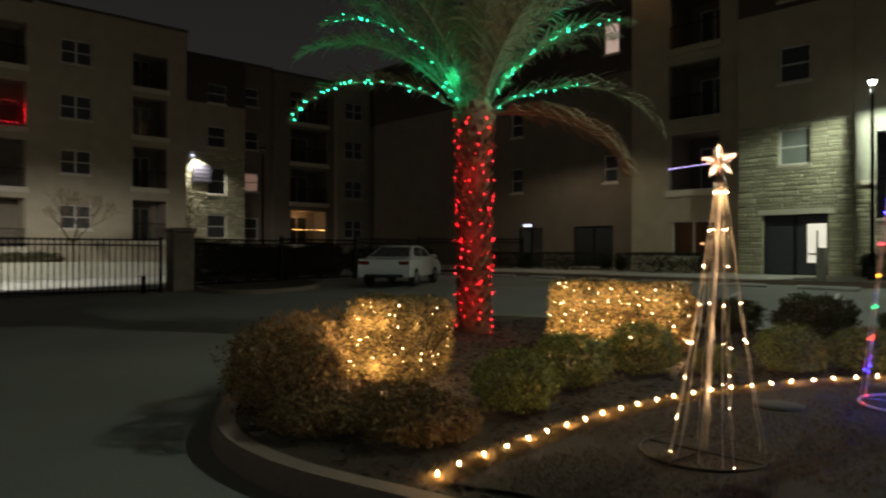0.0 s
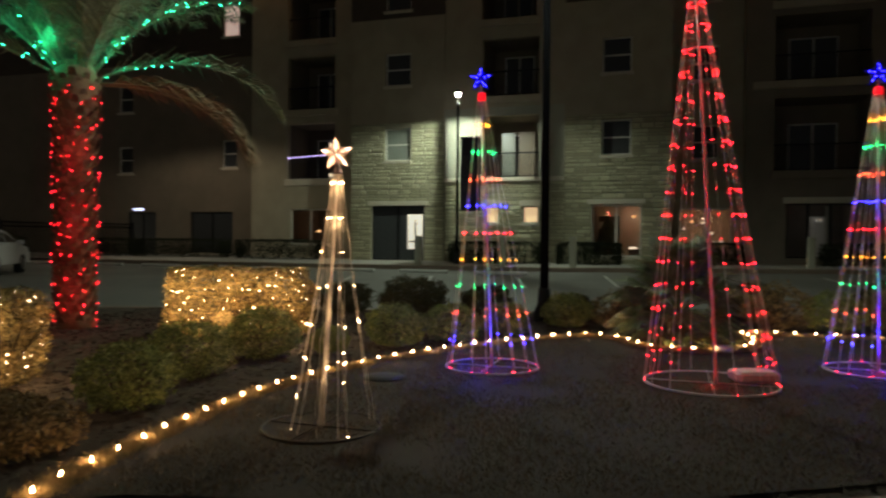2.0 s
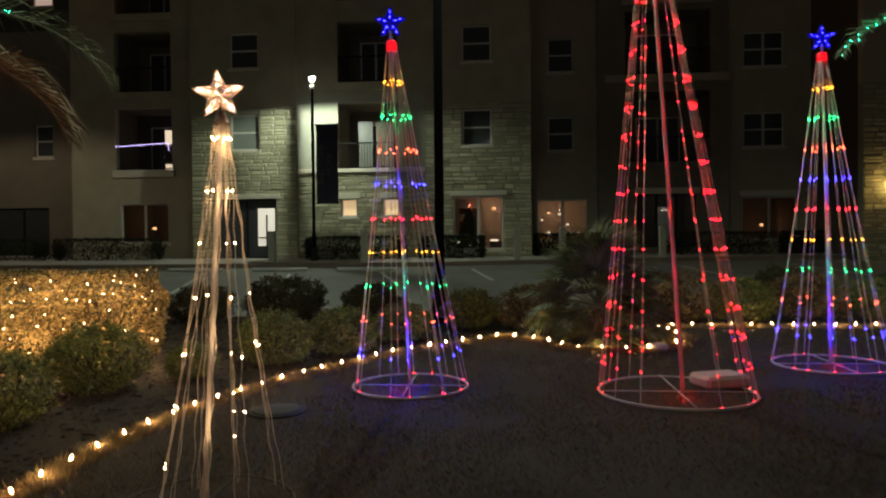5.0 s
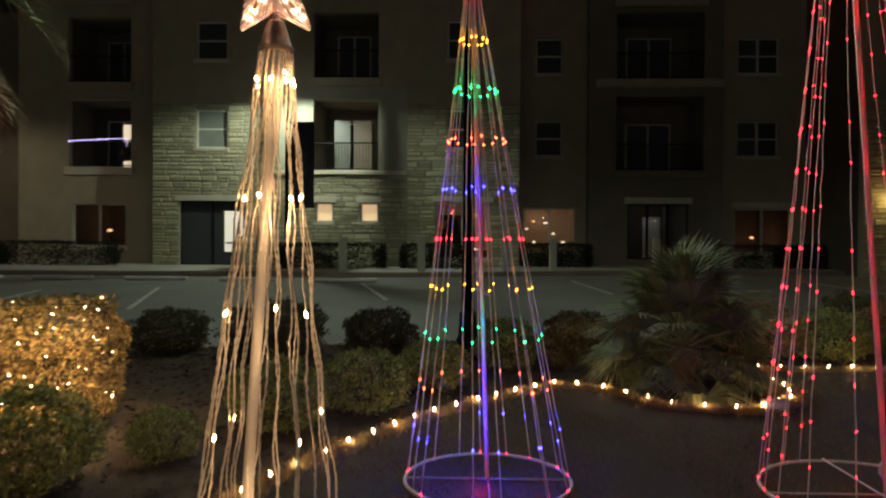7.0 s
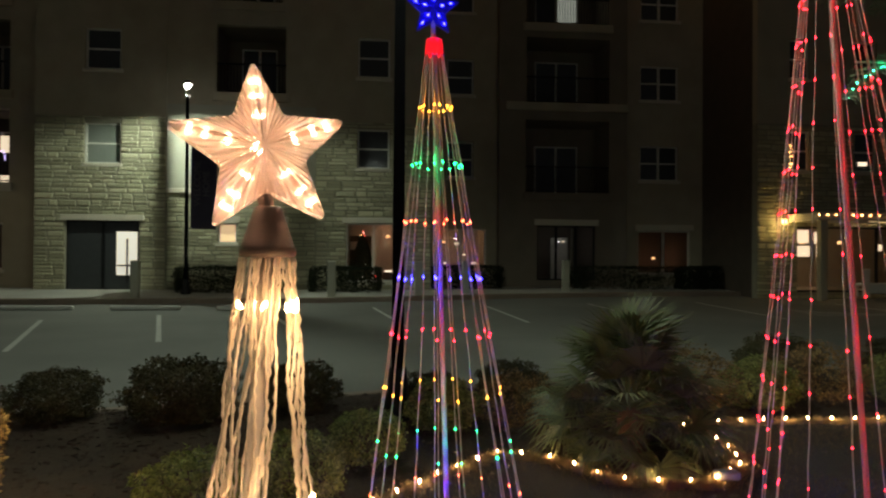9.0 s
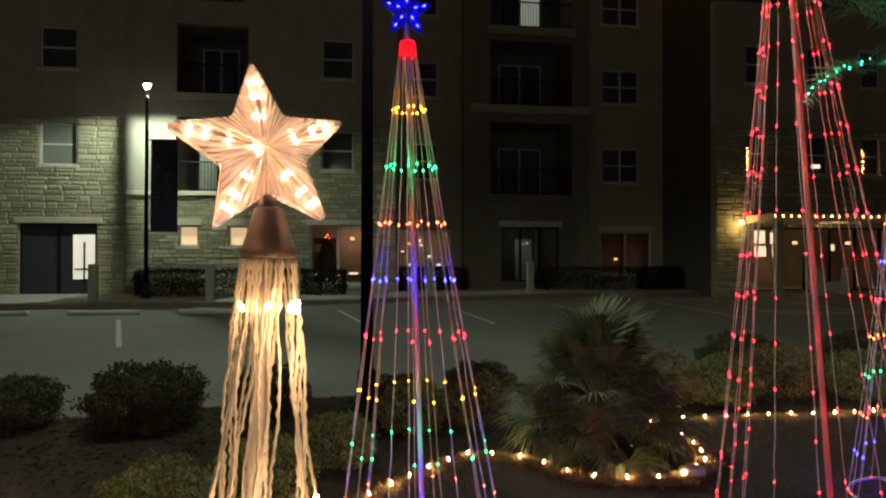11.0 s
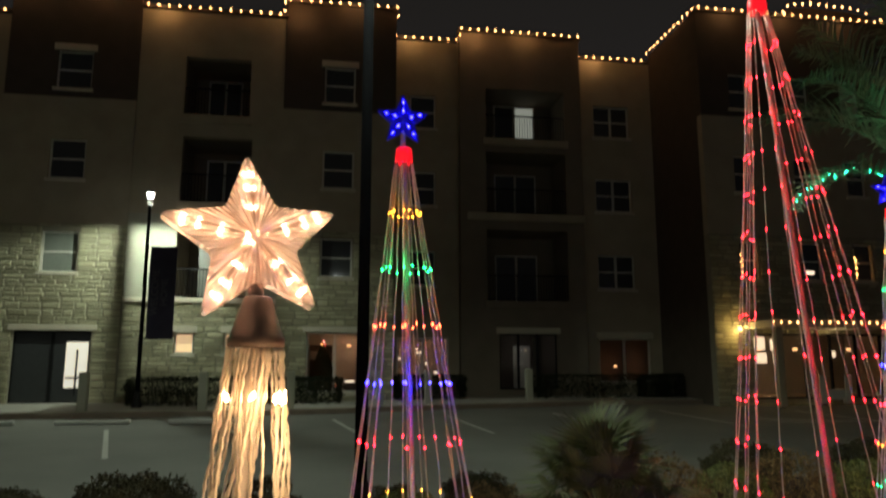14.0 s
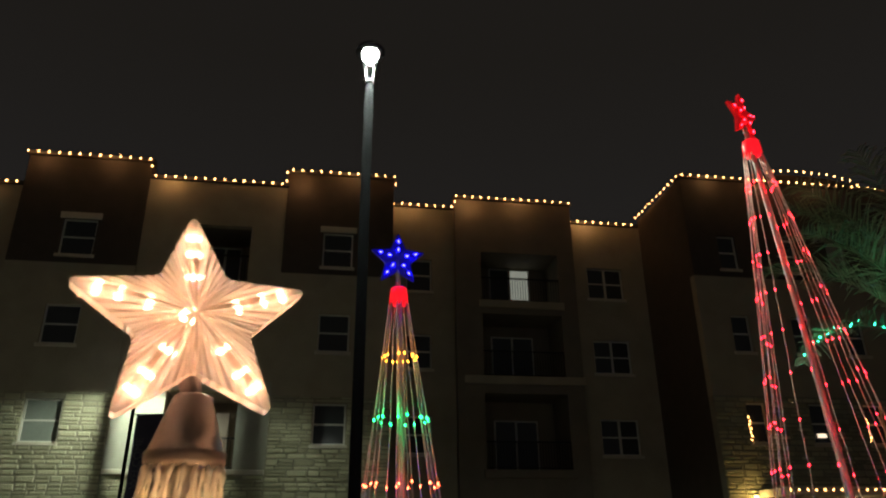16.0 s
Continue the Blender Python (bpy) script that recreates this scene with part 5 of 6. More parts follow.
def frond_data(length, droop, rise, leaflets, seed, width=0.52, dead=False):
    """A feather leaf: a bent midrib with two rows of leaflets, starting at the origin along +x."""
    rnd = random.Random(seed)
    pts = []
    n = 14
    ang = rise
    p = Vector((0, 0, 0))
    for i in range(n + 1):
        pts.append(p.copy())
        t = i / n
        p = p + Vector((math.cos(ang), 0, math.sin(ang))) * (length / n)
        ang -= droop * (0.35 + 1.3 * t) / n
    rib = tube_data(pts, [0.022 * (1 - 0.85 * i / n) for i in range(n + 1)], 5)
    vs, fs = [], []
    for k in range(leaflets):
        t = 0.10 + 0.9 * k / leaflets
        i = min(int(t * n), n - 1)
        q = pts[i].lerp(pts[i + 1], t * n - i)
        d = (pts[i + 1] - pts[i]).normalized()
        up = Vector((-d.z, 0, d.x))
        L = width * (0.35 + 1.1 * math.sin(math.pi * min(1, t * 0.95 + 0.06)) ** 0.7) * rnd.uniform(0.8, 1.1)
        for s in (-1, 1):
            sd = Vector((0, s, 0))
            di = (sd * 0.72 + d * rnd.uniform(0.5, 0.85) + up * rnd.uniform(0.05, 0.45)).normalized()
            w = 0.0125
            tip = q + di * L + Vector((0, 0, -L * rnd.uniform(0.12, 0.45) * (2.0 if dead else 1)))
            mid = q + di * L * 0.5
            a = d * w
            o = len(vs)
            vs += [q - a, q + a, mid + a * 0.9, tip, mid - a * 0.9]
            fs += [(o, o + 1, o + 2, o + 4), (o + 4, o + 2, o + 3)]
    return join(rib, (vs, fs)), pts


def palm(base, h, seed, label, lit_trunk=True, green_fronds=(), n_fronds=30, length=3.0, spin=0.0, trunk_r=0.27):
    th = thing("palm_tree", T(*base) @ Matrix.Rotation(spin, 4, "Z"), label, "palm tree", "lit palms")
    rnd = random.Random(seed)
    v, f = lathe_data([(trunk_r * 1.12, -0.05), (trunk_r * 1.05, 0.15), (trunk_r * 0.95, h * 0.3), (trunk_r * 0.95, h * 0.6), (trunk_r * 1.1, h * 0.85), (trunk_r * 1.38, h), (trunk_r * 0.8, h + 0.3)], 20)
    piece("trunk", mesh("trunk", v, f, PALM_BARK, True), th)
    boots = []
    for k in range(330):
        z = 0.08 + h * 1.0 * k / 330
        w = k * 2.399
        r = trunk_r * (0.96 + 0.28 * max(0, (z / h - 0.55)))
        big = 1 + 1.4 * max(0, z / h - 0.75) * 4 * 0.5
        c, s = math.cos(w), math.sin(w)
        p = Vector((c * r, s * r, z))
        t_, u_ = Vector((-s, c, 0)), Vector((c * 0.45, s * 0.45, 0.9)).normalized()
        ww, hh, dd = 0.055 * big ** 0.3, 0.075 * big, 0.03
        o = [p - t_ * ww - u_ * 0.02, p + t_ * ww - u_ * 0.02, p + t_ * ww * 0.5 + u_ * hh, p - t_ * ww * 0.5 + u_ * hh]
        nrm = Vector((c, s, 0)) * dd
        boots.append((o + [q + nrm for q in o], [(4, 5, 6, 7), (0, 1, 5, 4), (1, 2, 6, 5), (2, 3, 7, 6), (3, 0, 4, 7)]))
    tagged(piece("trunk_cladding", mesh("trunk_cladding", *join(*boots), PALM_BARK), th), "cut leaf bases on the trunk", kind="stuff")
    shapes = [(frond_data(length * a, dr, ri, 62, seed + i), ri) for i, (a, dr, ri) in enumerate(((1.0, 1.7, 0.75), (0.95, 1.35, 1.05), (1.0, 1.0, 1.3), (0.85, 1.5, 0.05)))]
    meshes = [mesh("frond", *s[0][0], PALM_LEAF if i < 3 else PALM_DEAD) for i, s in enumerate(shapes)]
    for k in range(n_fronds):
        w = k * 2.399 + rnd.uniform(-0.2, 0.2)
        lvl = k / n_fronds
        i = 2 if lvl < 0.6 else 1
        piece("frond", meshes[i], th, T(math.cos(w) * trunk_r * 0.5, math.sin(w) * trunk_r * 0.5, h + 0.22 - lvl * 0.2) @ Matrix.Rotation(w, 4, "Z") @ Matrix.Rotation(rnd.uniform(-0.12, 0.12), 4, "Y"))
    for w in (0.62, 0.8, 0.5):
        tagged(piece("frond", meshes[3], th, T(math.cos(w - spin) * trunk_r, math.sin(w - spin) * trunk_r, h + 0.02) @ Matrix.Rotation(w - spin, 4, "Z")), "dry brown hanging frond")
    if lit_trunk:
        sl = thing("trunk_light_string", T(*base), "red bulbs wound round a palm trunk", "light string")
        me = bulb_mesh("bulb", 0.0050, 0.013, E_RED)
        wind = []
        for k in range(165):
            z = 0.06 + (h + 0.02) * k / 165 + rnd.gauss(0, 0.055)
            w = k * 2 * math.pi / 11.4 + rnd.gauss(0, 0.2)
            r = trunk_r * (0.97 + 0.28 * max(0, (z / h - 0.55))) + 0.065
            q = Vector((math.cos(w) * r, math.sin(w) * r, z))
            wind.append(q)
            piece("bulb", me, sl, T(*q))
        tube("wire", wind, 0.003, WIRE_GREEN, sl, sides=3)
    for j, (w, ri, shape, upto) in enumerate(green_fronds):
        (dat, pts), rise = shapes[shape]
        m = T(*base) @ T(math.cos(w) * trunk_r * 0.6, math.sin(w) * trunk_r * 0.6, h + 0.05) @ Matrix.Rotation(w, 4, "Z") @ Matrix.Rotation(ri, 4, "Y")
        piece("frond", meshes[shape], th, th.matrix_basis.inverted() @ m)
        gl = thing("frond_light_string", m, "teal green bulbs tied along a palm frond", "light string", "frond light strings")
        me = bulb_mesh("bulb", 0.0072, 0.018, E_TEAL)
        sub = pts[: max(3, int(len(pts) * upto))]
        for q in (0.3, 0.75):
            glow("frond_light", m @ (sub[int((len(sub) - 1) * q)] + Vector((0, 0, 0.12))), 1.6, (0.02, 1.0, 0.46), 0.06)
        tube("wire", [p + Vector((0, 0, 0.03)) for p in sub], 0.003, WIRE_GREEN, gl, sides=3)
        for p in along(sub, 0.08):
            if rnd.random() < 0.06:
                continue
            p = p + Vector((rnd.gauss(0, 0.03), 0, 0))
            piece("bulb", me, gl, T(*(p + Vector((rnd.uniform(-0.03, 0.03), rnd.uniform(-0.05, 0.05), rnd.uniform(-0.02, 0.05))))))
    return th


for x, y, z, p in ((-7.36, 7.7, 3.95, 3.5), (-7.3, 7.9, 4.7, 6)):
    glow("frond_light", (x, y, z), p, (0.02, 1.0, 0.46), 0.1)
for z in (0.5, 1.4, 2.3):
    glow("trunk_light", (-7.0, 7.72, z + slope(8)), 1.5, (1.0, 0.02, 0.05), 0.12)
# across the view from the start is the direction (0.67, 0.74)
palm((-7.36, 8.14, slope(8.14)), 3.35, 31, "tall palm with red-lit trunk and green-lit fronds", True,
     [(math.radians(228), 0.24, 0, 1), (math.radians(222), -0.36, 0, 1), (math.radians(48), 0.06, 1, 0.95), (math.radians(44), 0.30, 0, 0.62), (math.radians(232), -0.1, 0, 0.3)], length=3.0, trunk_r=0.24)
palm((6.9, 12.2, slope(12.2)), 3.85, 37, "palm with green-lit fronds at the end of the bed", False, [(math.radians(190), 0.75, 1, 1)], length=3.0, spin=0.7)


def fan_palm(at):
    th = thing("fan_palm", at, "low fan palm with spiky grey-green leaves", "palm shrub")
    rnd = random.Random(41)
    piece("trunk", mesh("trunk", *lathe_data([(0.09, -0.03), (0.10, 0.2), (0.12, 0.34), (0.05, 0.42)], 10), PALM_BARK, True), th)
    shapes = []
    for q in range(4):
        vs, fs = [], []
        stem = [(0, 0, 0), (0.26, 0, 0.025), (0.5, 0, 0.0)]
        n = 30
        for k in range(n):
            a = math.radians(-115 + 230 * k / (n - 1))
            L = 0.37 * (0.8 + 0.2 * math.cos(a)) * rnd.uniform(0.9, 1.08)
            c, s = math.cos(a), math.sin(a)
            w = 0.0115
            o = len(vs)
            hub = Vector((0.5, 0, 0))
            mid = hub + Vector((c * L * 0.5, s * L * 0.5, 0.045 + rnd.uniform(-0.01, 0.01)))
            tip = hub + Vector((c * L, s * L, -0.02 - rnd.uniform(0, 0.07)))
            sd = Vector((-s, c, 0)) * w
            vs += [hub - sd * 0.4, hub + sd * 0.4, mid + sd, tip, mid - sd]
            fs += [(o, o + 1, o + 2, o + 4), (o + 4, o + 2, o + 3)]
        shapes.append(mesh("fan_leaf", *join(tube_data(stem, [0.008, 0.007, 0.006], 5), (vs, fs)), FAN_LEAF))
    for k in range(62):
        w = k * 2.399
        e = math.radians(82 - 124 * (k / 62) + rnd.uniform(-8, 8))
        piece("fan_leaf", shapes[k % 4], th, T(0, 0, 0.44 - 0.12 * k / 62) @ Matrix.Rotation(w, 4, "Z") @ Matrix.Rotation(-e, 4, "Y") @ Matrix.Rotation(rnd.uniform(-0.5, 0.5), 4, "X") @ Matrix.Scale(rnd.uniform(0.9, 1.15), 4))


fan_palm(on(0.55, 9.4))


# ---- lamps, banner, bollards, hedges along the building ----
def street_lamp(at, h, label, banner=False, lit=True, arms=45):
    th = thing("street_lamp", at, label, "street lamp", "street lamps")
    tube("pole", [(0, 0, 0), (0, 0, 0.5), (0, 0, h - 0.55)], [0.075, 0.065, 0.05], POLE, th, 12)
    piece("base", mesh("base", *lathe_data([(0.16, 0), (0.16, 0.12), (0.10, 0.25), (0.09, 0.5)], 12), BLACK, True), th)
    for k in range(4):
        w = radians(arms) + k * math.pi / 2
        tube("yoke", [(0.045 * math.cos(w), 0.045 * math.sin(w), h - 0.50), (0.08 * math.cos(w), 0.08 * math.sin(w), h - 0.33), (0.12 * math.cos(w), 0.12 * math.sin(w), h - 0.12)], 0.0065, BLACK, th, 5)
    # cup added below the light only to keep the pole in shadow
    piece("ballast_cup", mesh("ballast_cup", *lathe_data([(0.046, h - 0.56), (0.052, h - 0.53), (0.052, h - 0.51)], 14), BLACK, True), th)
    piece("hood", mesh("hood", *lathe_data([(0.17, h - 0.10), (0.165, h - 0.07), (0.12, h - 0.02), (0.04, h + 0.03)], 16), BLACK, True), th)
    piece("lens", mesh("lens", *lathe_data([(0.04, h - 0.25), (0.075, h - 0.21), (0.098, h - 0.15), (0.10, h - 0.105)], 14), E_LAMP if lit else GREYBOX, True), th, label="glowing lamp lens" if lit else "unlit lamp lens")
    if banner:
        tube("banner_arm", [(0, 0, 4.98), (0.95, 0, 4.98)], 0.018, BLACK, th, 6)
        tube("banner_arm", [(0, 0, 2.10), (0.95, 0, 2.10)], 0.018, BLACK, th, 6)
        b = bx("banner", (0.13, 0.93, -0.012, 0.012, 2.12, 4.96), BANNER, th, "dark cloth banner with faint print")
        for i, z in enumerate((4.2, 3.5)):
            cu = bpy.data.curves.new("print", "FONT")
            cu.body = "WELCOME" if i == 0 else "HOME"
            cu.size, cu.align_x, cu.extrude = 0.30, "CENTER", 0.002
            tx = bpy.data.objects.new("print_source", cu)
            scene.collection.objects.link(tx)
            me = bpy.data.meshes.new_from_object(tx.evaluated_get(bpy.context.evaluated_depsgraph_get()))
            bpy.data.objects.remove(tx)
            me.materials.clear()
            me.materials.append(BANNER_TEXT)
            piece("print", me, b, T(0.42 + 0.28 * i, -0.016, 3.55) @ Euler((radians(90), radians(-90), 0)).to_matrix().to_4x4())
    return th


street_lamp(T(-7.39, 26.98, slope(27) - 0.02), 6.82, "black street lamp with a dark banner beside the building", True, arms=32.4)
street_lamp(T(-1.30, 10.85, slope(10.85)), 7.0, "tall black street lamp standing in the planting bed")
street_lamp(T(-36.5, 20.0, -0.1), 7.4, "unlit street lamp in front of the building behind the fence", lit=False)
# unseen poles: one for the lit yard, two added behind the camera
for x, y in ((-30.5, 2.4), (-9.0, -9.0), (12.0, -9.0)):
    street_lamp(T(x, y, -0.15 + slope(max(-20, y))), 7.2, "black street lamp added out of view at the drive")

bol = bmesh.new()
box(bol, -0.12, 0.12, -0.12, 0.12, 0, 1.12, bevel=0.02)
bol = part("bollard", bol, STUCCO_PALE)
tagged(bol, "square pale stucco post at the lot edge", "post", "posts along the lot")
bol.matrix_basis = T(-5.2, 25.4, slope(25.4))
for x, y in ((-2.75, 26.0), (0.0, 26.6), (1.65, 27.4), (5.45, 28.6), (12.1, 28.0), (-8.5, 25.6)):
    copy_thing(bol, T(x, y, slope(y) - 0.01))


def wall_hedge(x, y, hx, hz, seed):
    th = thing("low_hedge", T(x, y, slope(y)), "dark clipped hedge before the building", "hedge", "hedges at the building")
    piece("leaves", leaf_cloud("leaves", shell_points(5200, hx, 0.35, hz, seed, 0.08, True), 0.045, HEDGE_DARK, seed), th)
    piece("branchwork", mesh("branchwork", *shrub_stems(hz * 1.6, 0.3, seed, 8), TWIG), th)


for i, (x, y, hx) in enumerate(((-16, 28.2, 2.2), (-6.0, 27.6, 1.9), (-2.4, 28.0, 1.2), (2.0, 29.6, 1.3), (8.6, 29.6, 2.6), (11.2, 29.8, 1.0), (-21.5, 28.6, 2.6), (-26.5, 28.6, 2.4))):
    wall_hedge(x, y, hx, 0.45, 60 + i)


# ---- small things on the lawn ----
bm = bmesh.new()
box(bm, -0.19, 0.19, -0.13, 0.13, 0, 0.10, bevel=0.025)
rock = part("utility_cover", bm, GREYBOX)
tagged(rock, "pale grey plastic cover on the lawn", "utility cover")
rock.matrix_basis = T(1.18, 7.22, 0.02 + slope(7.22)) @ Matrix.Rotation(0.35, 4, "Z")
vl = thing("valve_cover", T(-2.02, 6.35, 0.021 + slope(6.35)), "round dark irrigation valve cover", "valve cover")
piece("lid", mesh("lid", *lathe_data([(0.17, 0), (0.17, 0.012), (0.155, 0.018), (0.03, 0.02)], 24), VALVE, True), vl)
piece("rim", mesh("rim", *lathe_data([(0.2, -0.01), (0.2, 0.008), (0.178, 0.01)], 24), VALVE, True), vl)
bx_box = bx("extension_box", (-0.09, 0.09, -0.05, 0.05, 0, 0.07), GREYBOX, None, bevel=0.015)
tagged(bx_box, "small pale cable box beside the bulbs", "cable box")
bx_box.matrix_basis = T(1.05, 8.78, 0.02 + slope(8.78))


# ---- car, gate, fence ----
def car(at):
    th = thing("car", at, "white four-door saloon parked on the drive", "car")
    prof = [(-2.35, 0.35), (-2.40, 0.62), (-2.33, 0.98), (-1.85, 1.06), (-1.62, 1.10), (-0.75, 1.44), (0.1, 1.47), (0.7, 1.40), (1.45, 1.02), (2.15, 0.88), (2.38, 0.66), (2.40, 0.36)]
    bm = bmesh.new()
    low = [(x, min(z, 1.02 - 0.05 * abs(x) * 0.5)) for x, z in prof]
    ring = []
    for y, top in ((-0.92, 0), (-0.88, 1), (0.88, 1), (0.92, 0)):
        ring.append([bm.verts.new((x * (1 if top == 0 else 0.985), y, z)) for x, z in low])
    for a, b in zip(ring, ring[1:]):
        for i in range(len(a) - 1):
            bm.faces.new([a[i], a[i + 1], b[i + 1], b[i]])
    for r in (ring[0], ring[-1]):
        bm.faces.new(r)
    bm.faces.new([ring[0][0], ring[1][0], ring[2][0], ring[3][0], ring[3][-1], ring[2][-1], ring[1][-1], ring[0][-1]])
    b = part("body", bm, CAR_WHITE, th)
    md = b.modifiers.new("round", "BEVEL")
    md.width, md.segments = 0.06, 2
    bm = bmesh.new()
    g = [(-1.72, 1.0), (-0.75, 1.43), (0.1, 1.465), (0.7, 1.39), (1.45, 0.98)]
    A = [bm.verts.new((x, -0.84 + 0.26 * max(0, (z - 1.0)) / 0.46, z)) for x, z in g]
    B = [bm.verts.new((x, 0.84 - 0.26 * max(0, (z - 1.0)) / 0.46, z)) for x, z in g]
    for i in range(len(g) - 1):
        bm.faces.new([A[i], A[i + 1], B[i + 1], B[i]])
    bm.faces.new(A), bm.faces.new(list(reversed(B)))
    bm.faces.new([A[0], B[0], B[-1], A[-1]])
    part("roof", bm, CAR_WHITE, th)
    for s in (-1, 1):
        for pts in ([(-1.3, 1.08), (-0.82, 1.36), (-0.12, 1.40), (-0.12, 1.06)], [(-0.04, 1.06), (-0.04, 1.40), (0.6, 1.34), (1.15, 1.06)]):
            bm = bmesh.new()
            bm.faces.new([bm.verts.new((x, s * (0.848 - 0.26 * (z - 1.0) / 0.46), z)) for x, z in pts])
            part("side_window", bm, GLASS_DARK, th)
    bm = bmesh.new()
    bm.faces.new([bm.verts.new(p) for p in ((-1.64, -0.72, 1.045), (-1.64, 0.72, 1.045), (-0.84, 0.55, 1.40), (-0.84, -0.55, 1.40))])
    bmesh.ops.translate(bm, verts=bm.verts, vec=(-0.012, 0, 0.012))
    part("rear_window", bm, GLASS_DARK, th)
    for s in (-1, 1):
        bx("tail_lamp", (-2.385, -2.28, s * 0.72 - 0.18, s * 0.72 + 0.18, 0.78, 0.90), TAIL, th, "red tail lamp", bevel=0.02)
        bx("head_lamp", (2.2, 2.36, s * 0.7 - 0.18, s * 0.7 + 0.18, 0.64, 0.76), FRAME, th, bevel=0.02)
        bx("wing_mirror", (0.85, 1.05, s * 0.98 - 0.1, s * 0.98 + 0.1, 1.0, 1.13), CAR_WHITE, th, bevel=0.03)
    bx("number_plate", (-2.412, -2.39, -0.26, 0.26, 0.55, 0.66), FRAME, th)
    bx("rear_bumper_trim", (-2.41, -2.33, -0.7, 0.7, 0.33, 0.45), TYRE, th, bevel=0.02)
    for x in (-1.42, 1.42):
        for s in (-1, 1):
            v, f = lathe_data([(0.22, -0.10), (0.31, -0.11), (0.335, -0.07), (0.335, 0.07), (0.31, 0.11), (0.22, 0.10)], 24)
            m = T(x, s * 0.83, 0.335) @ Matrix.Rotation(math.pi / 2, 4, "X")
            ty = piece("wheel", mesh("tyre", v, f, TYRE, True), th, m)
            piece("rim", mesh("rim", *lathe_data([(0.21, -0.112), (0.2, -0.118), (0.08, -0.10), (0.04, -0.115)], 12), RIM), ty, Matrix.Rotation(0 if s > 0 else math.pi, 4, "X"))
    return th


car(T(-20.3, 17.2, -0.15 + slope(17.2)) @ Matrix.Rotation(radians(125), 4, "Z"))


def picket_panel(name, p0, p1, h, z, label, category, group, step=0.17, posts=True):
    """A black metal picket run between two points."""
    p0, p1 = Vector(p0), Vector(p1)
    L = (p1 - p0).length
    a = math.atan2(p1.y - p0.y, p1.x - p0.x)
    th = thing(name, T(p0.x, p0.y, z) @ Matrix.Rotation(a, 4, "Z"), label, category, group)
    for zz in (0.12, h - 0.22, h - 0.05):
        bx("rail", (0, L, -0.02, 0.02, zz - 0.025, zz + 0.025), POLE, th)
    n = int(L / step)
    me = mesh("picket", *tube_data([(0, 0, 0.06), (0, 0, h)], 0.02, 4), POLE)
    for i in range(1, n):
        piece("picket", me, th, T(L * i / n, 0, 0))
    for x in ((0, L) if posts else ()):
        bx("post", (x - 0.05, x + 0.05, -0.05, 0.05, -0.05, h + 0.06), BLACK, th)
    return th


gz = -0.15 + slope(7)
picket_panel("gate", (-23.9, 4.3), (-23.1, 9.2), 1.82, gz, "black metal picket sliding gate across the drive", "gate", "")
picket_panel("gate", (-24.6, -0.6), (-23.9, 4.2), 1.82, gz, "black metal picket gate leaf", "gate", "")
pier = thing("gate_pier", T(-23.6, 10.05, gz), "square stone gate pier with a cap", "pier")
bx("shaft", (-0.36, 0.36, -0.36, 0.36, 0, 2.05), PIER_STONE, pier, bevel=0.02)
bx("cap", (-0.43, 0.43, -0.43, 0.43, 2.052, 2.2), PIER_STONE, pier, bevel=0.03)
pts = [(-23.7, 10.5), (-24.6, 14.5), (-25.2, 18.5), (-25.6, 22.5), (-25.8, 26.5), (-26.0, 30.5)]
for a, b in zip(pts, pts[1:]):
    picket_panel("fence", a, b, 1.75, -0.12 + slope((a[1] + b[1]) / 2), "black metal picket fence beside the drive", "fence", "fence panels", 0.14)
bx_k = bx("gate_motor", (-0.07, 0.07, -0.07, 0.07, 0, 0.62), POLE, None, bevel=0.03)
tagged(bx_k, "black gate motor box beside the gate", "gate motor")
bx_k.matrix_basis = T(-22.95, 8.6, gz)
sheet("yard", [(-44.9, -12), (-25.2, -12), (-24.9, 4), (-24.4, 10), (-26, 30), (-44.9, 30)], -0.11, CONCRETE, "pale concrete yard behind the gate", "yard", 4)
tagged(bx("retaining_wall", (-37.2, -36.9, -6, 17, -0.3, 0.75), STUCCO_PALE, None), "low pale retaining wall behind the gate", "wall", kind="structure")


def verge():
    out = smooth_loop([(-24.0, 10.8), (-21.5, 10.2), (-19.9, 10.9), (-20.2, 13), (-22.6, 15), (-25, 14.8), (-25.4, 12.4)], 6)
    sheet("verge", out, -0.02, SOIL, "bare brown verge beside the gate pier", "verge", 4)
    bm = bmesh.new()
    n = len(out)
    lo = [bm.verts.new((x, y, -0.3 + slope(y))) for x, y in out]
    hi = [bm.verts.new((x, y, -0.016 + slope(y))) for x, y in out]
    cx, cy = -22.6, 12.6
    inn = [bm.verts.new((x + (cx - x) * 0.06, y + (cy - y) * 0.06, -0.016 + slope(y))) for x, y in out]
    for i in range(n):
        j = (i + 1) % n
        bm.faces.new([lo[i], lo[j], hi[j], hi[i]]), bm.faces.new([hi[i], hi[j], inn[j], inn[i]])
    tagged(part("verge_kerb", bm, KERB), "concrete kerb round the verge", "kerb", kind="structure")


verge()
more(dark, [(-25.6, 12.0, 0.4, 2.6), (-25.9, 13.8, 1.5, 2.3), (-26.3, 15.6, 2.5, 2.2), (-26.6, 17.6, 3.3, 2.4), (-27.0, 20.5, 4.3, 2.0), (-27.4, 24.0, 5.3, 2.0), (-39, 9.2, 2.0, 1.9), (-39, 8.0, 3.0, 1.9)])


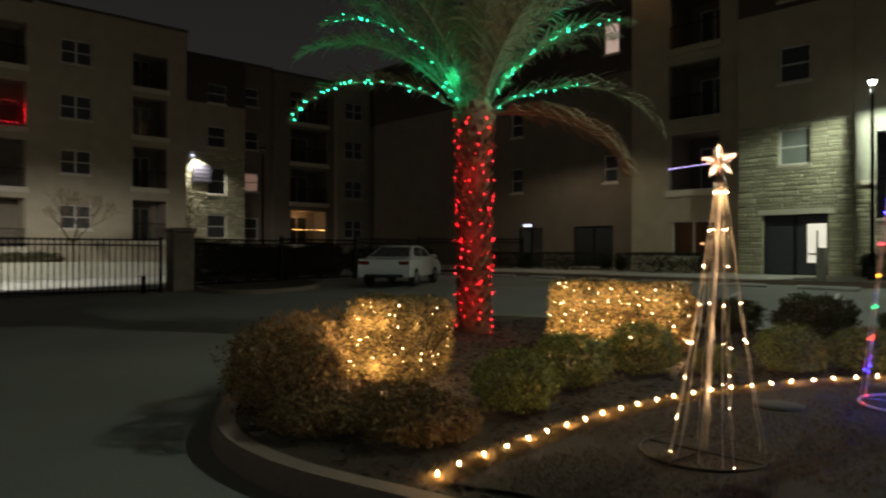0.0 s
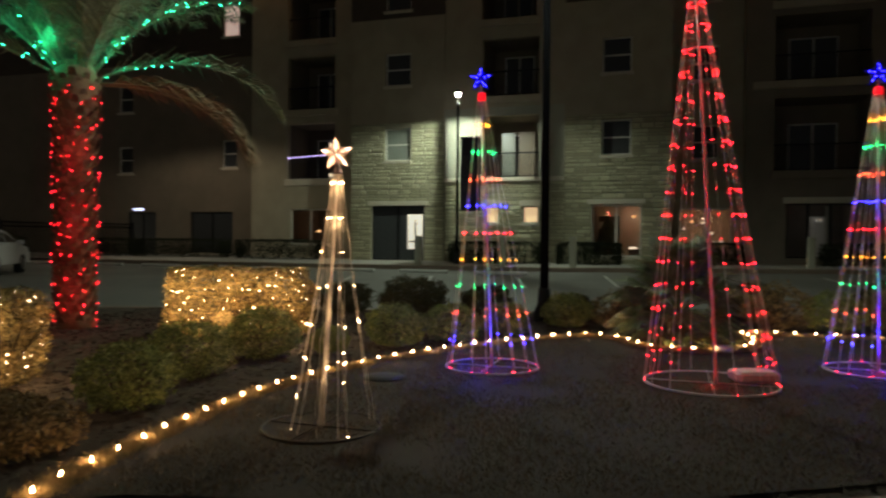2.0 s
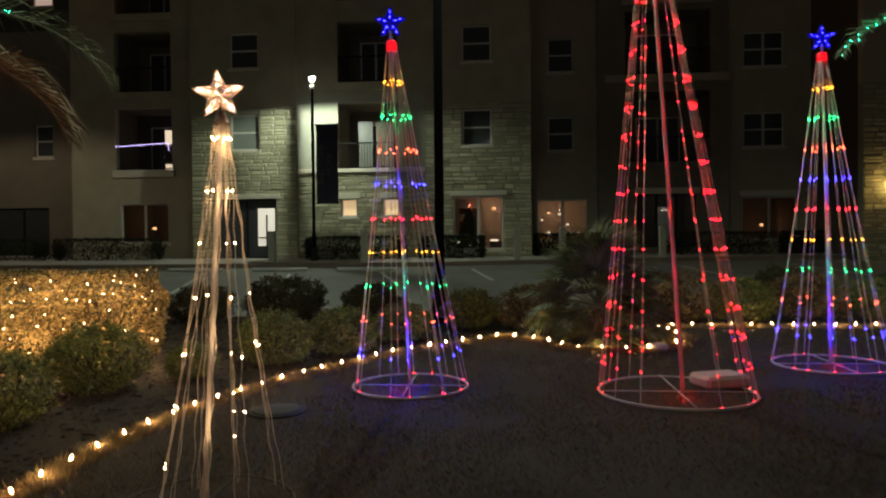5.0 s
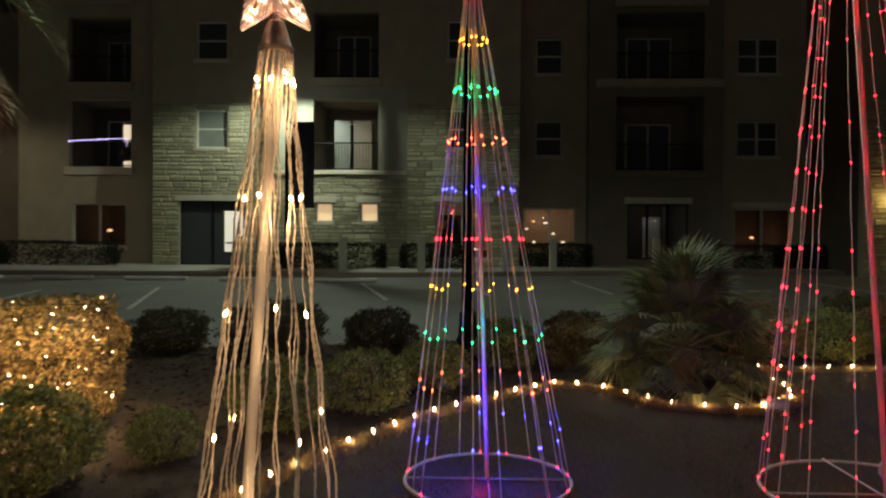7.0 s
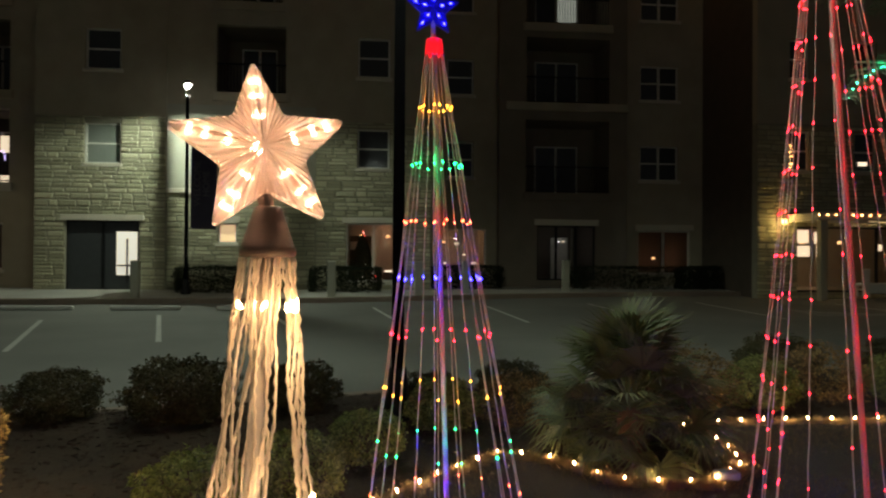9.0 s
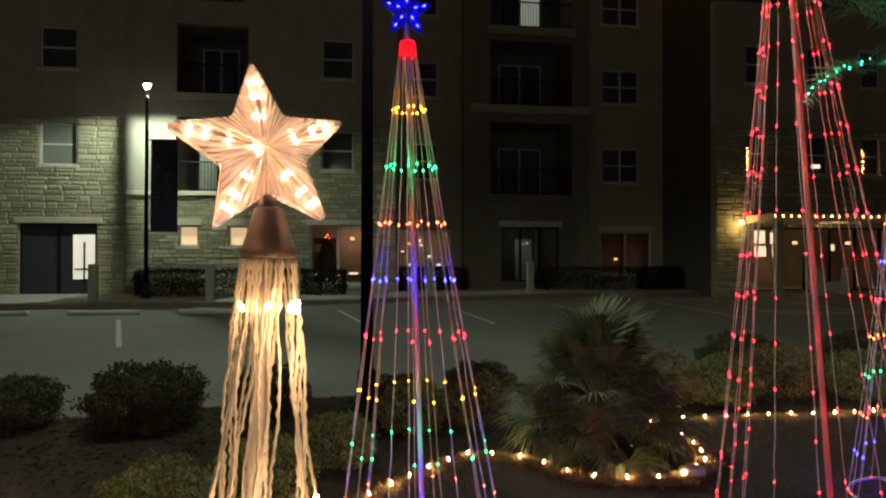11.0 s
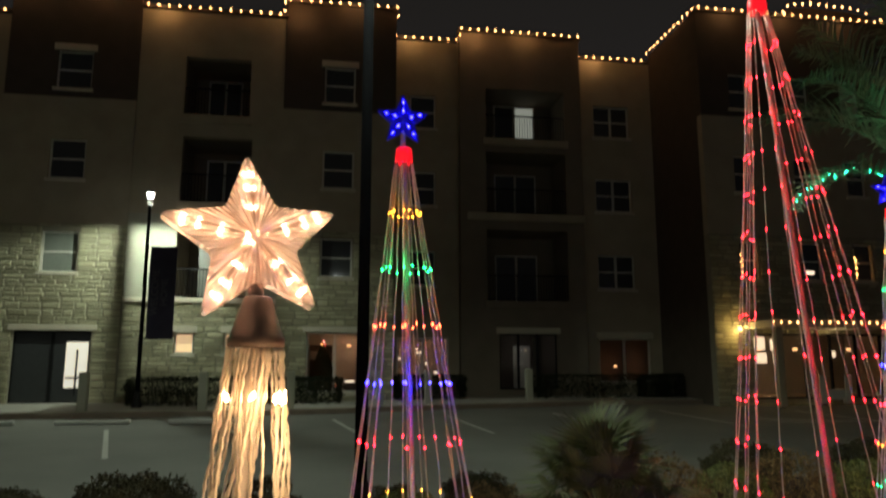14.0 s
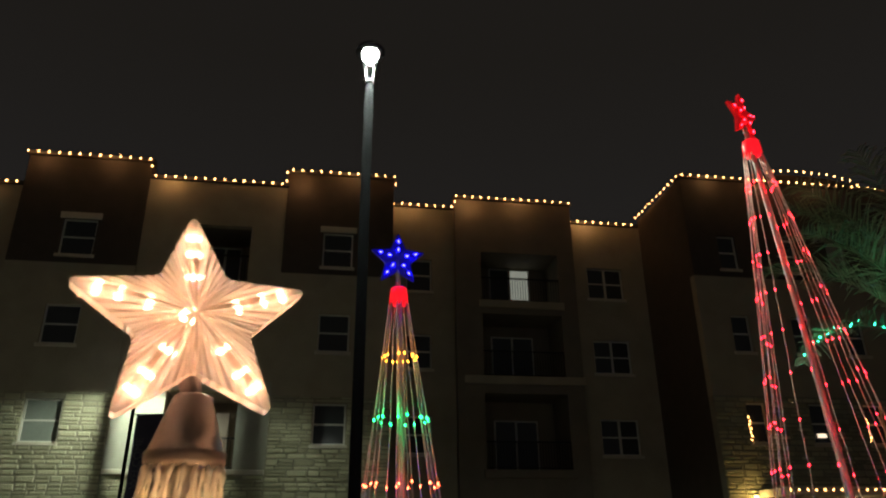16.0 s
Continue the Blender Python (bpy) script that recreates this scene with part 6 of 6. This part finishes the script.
def bare_tree(at, h, seed):
    th = thing("bare_tree", at, "small leafless tree behind the fence", "tree", "leafless trees")
    rnd = random.Random(seed)
    limbs = []

    def grow(p, d, L, r, depth):
        q = p + d * L
        limbs.append(tube_data([p, p.lerp(q, 0.5) + Vector((rnd.uniform(-1, 1), rnd.uniform(-1, 1), 0)) * L * 0.05, q], [r, r * 0.85, r * 0.65], 5, False))
        if depth:
            for k in range(3):
                e = (d + Vector((rnd.uniform(-0.8, 0.8), rnd.uniform(-0.8, 0.8), rnd.uniform(0, 0.5)))).normalized()
                grow(q, e, L * rnd.uniform(0.6, 0.8), r * 0.6, depth - 1)

    v, f = tube_data([(0, 0, -0.05), (0.03, 0.02, h * 0.2), (0, 0, h * 0.34)], [0.07, 0.055, 0.045], 7)
    piece("trunk", mesh("trunk", v, f, TWIG, True), th)
    for k in range(5):
        w = k * 1.26
        grow(Vector((0, 0, h * 0.32)), Vector((math.cos(w) * 0.6, math.sin(w) * 0.6, 0.75)).normalized(), h * 0.2, 0.04, 4)
    piece("branchwork", mesh("branchwork", *join(*limbs), TWIG), th)


bare_tree(T(-38.6, 10.6, 0.0), 5.2, 51)
bare_tree(T(-40.5, 33.0, 0.3), 4.2, 52)
sc = bx("sconce", (12.8, 12.9, 27.02, 27.15, 2.9, 3.05), E_SCONCE, main, "glowing yellow wall lamp beside the canopy")
glow("sconce_light", (12.7, 26.85, 2.85), 10, (1.0, 0.68, 0.22), 0.06)
glow("canopy_light", (16.0, 26.4, 2.6), 5, (1.0, 0.72, 0.35), 0.1)
glow("porch_lamp_light", (-5.6, 30.4, 6.2), 0.2, (1.0, 0.8, 0.55), 0.1)


def patio_bench(at):
    """A white bench with board ends under the canopy."""
    th = thing("patio_bench", at, "white-painted bench with board ends under the canopy", "bench")
    bx("seat", (-0.62, 0.62, -0.22, 0.22, 0.38, 0.46), FRAME, th, bevel=0.01)
    bx("apron", (-0.60, 0.60, -0.20, -0.17, 0.12, 0.378), FRAME, th, bevel=0.005)
    for x in (-0.66, 0.30):
        bx("end_board", (x, x + 0.28, -0.26, -0.222, 0.0, 0.95), FRAME, th, bevel=0.01)
    for x in (-0.58, 0.54):
        bx("leg", (x, x + 0.06, 0.14, 0.2, 0.0, 0.378), FRAME, th)


patio_bench(T(15.6, 26.2, slope(26.2)))
# hatched triangle beside the entrance bays
for i in range(5):
    y = 21.6 + 0.45 * i
    bm = bmesh.new()
    bm.faces.new([bm.verts.new((x, yy, -0.146 + slope(yy))) for x, yy in ((10.4, y), (10.4 + 3.0 * (1 - i / 5), y - 0.25 * i), (10.4 + 3.0 * (1 - i / 5), y - 0.25 * i + 0.08), (10.4, y + 0.08))])
    tagged(part("parking_line", bm, PAINT), "worn white hatch line by the entrance", "road marking", "entrance hatch lines", "structure")
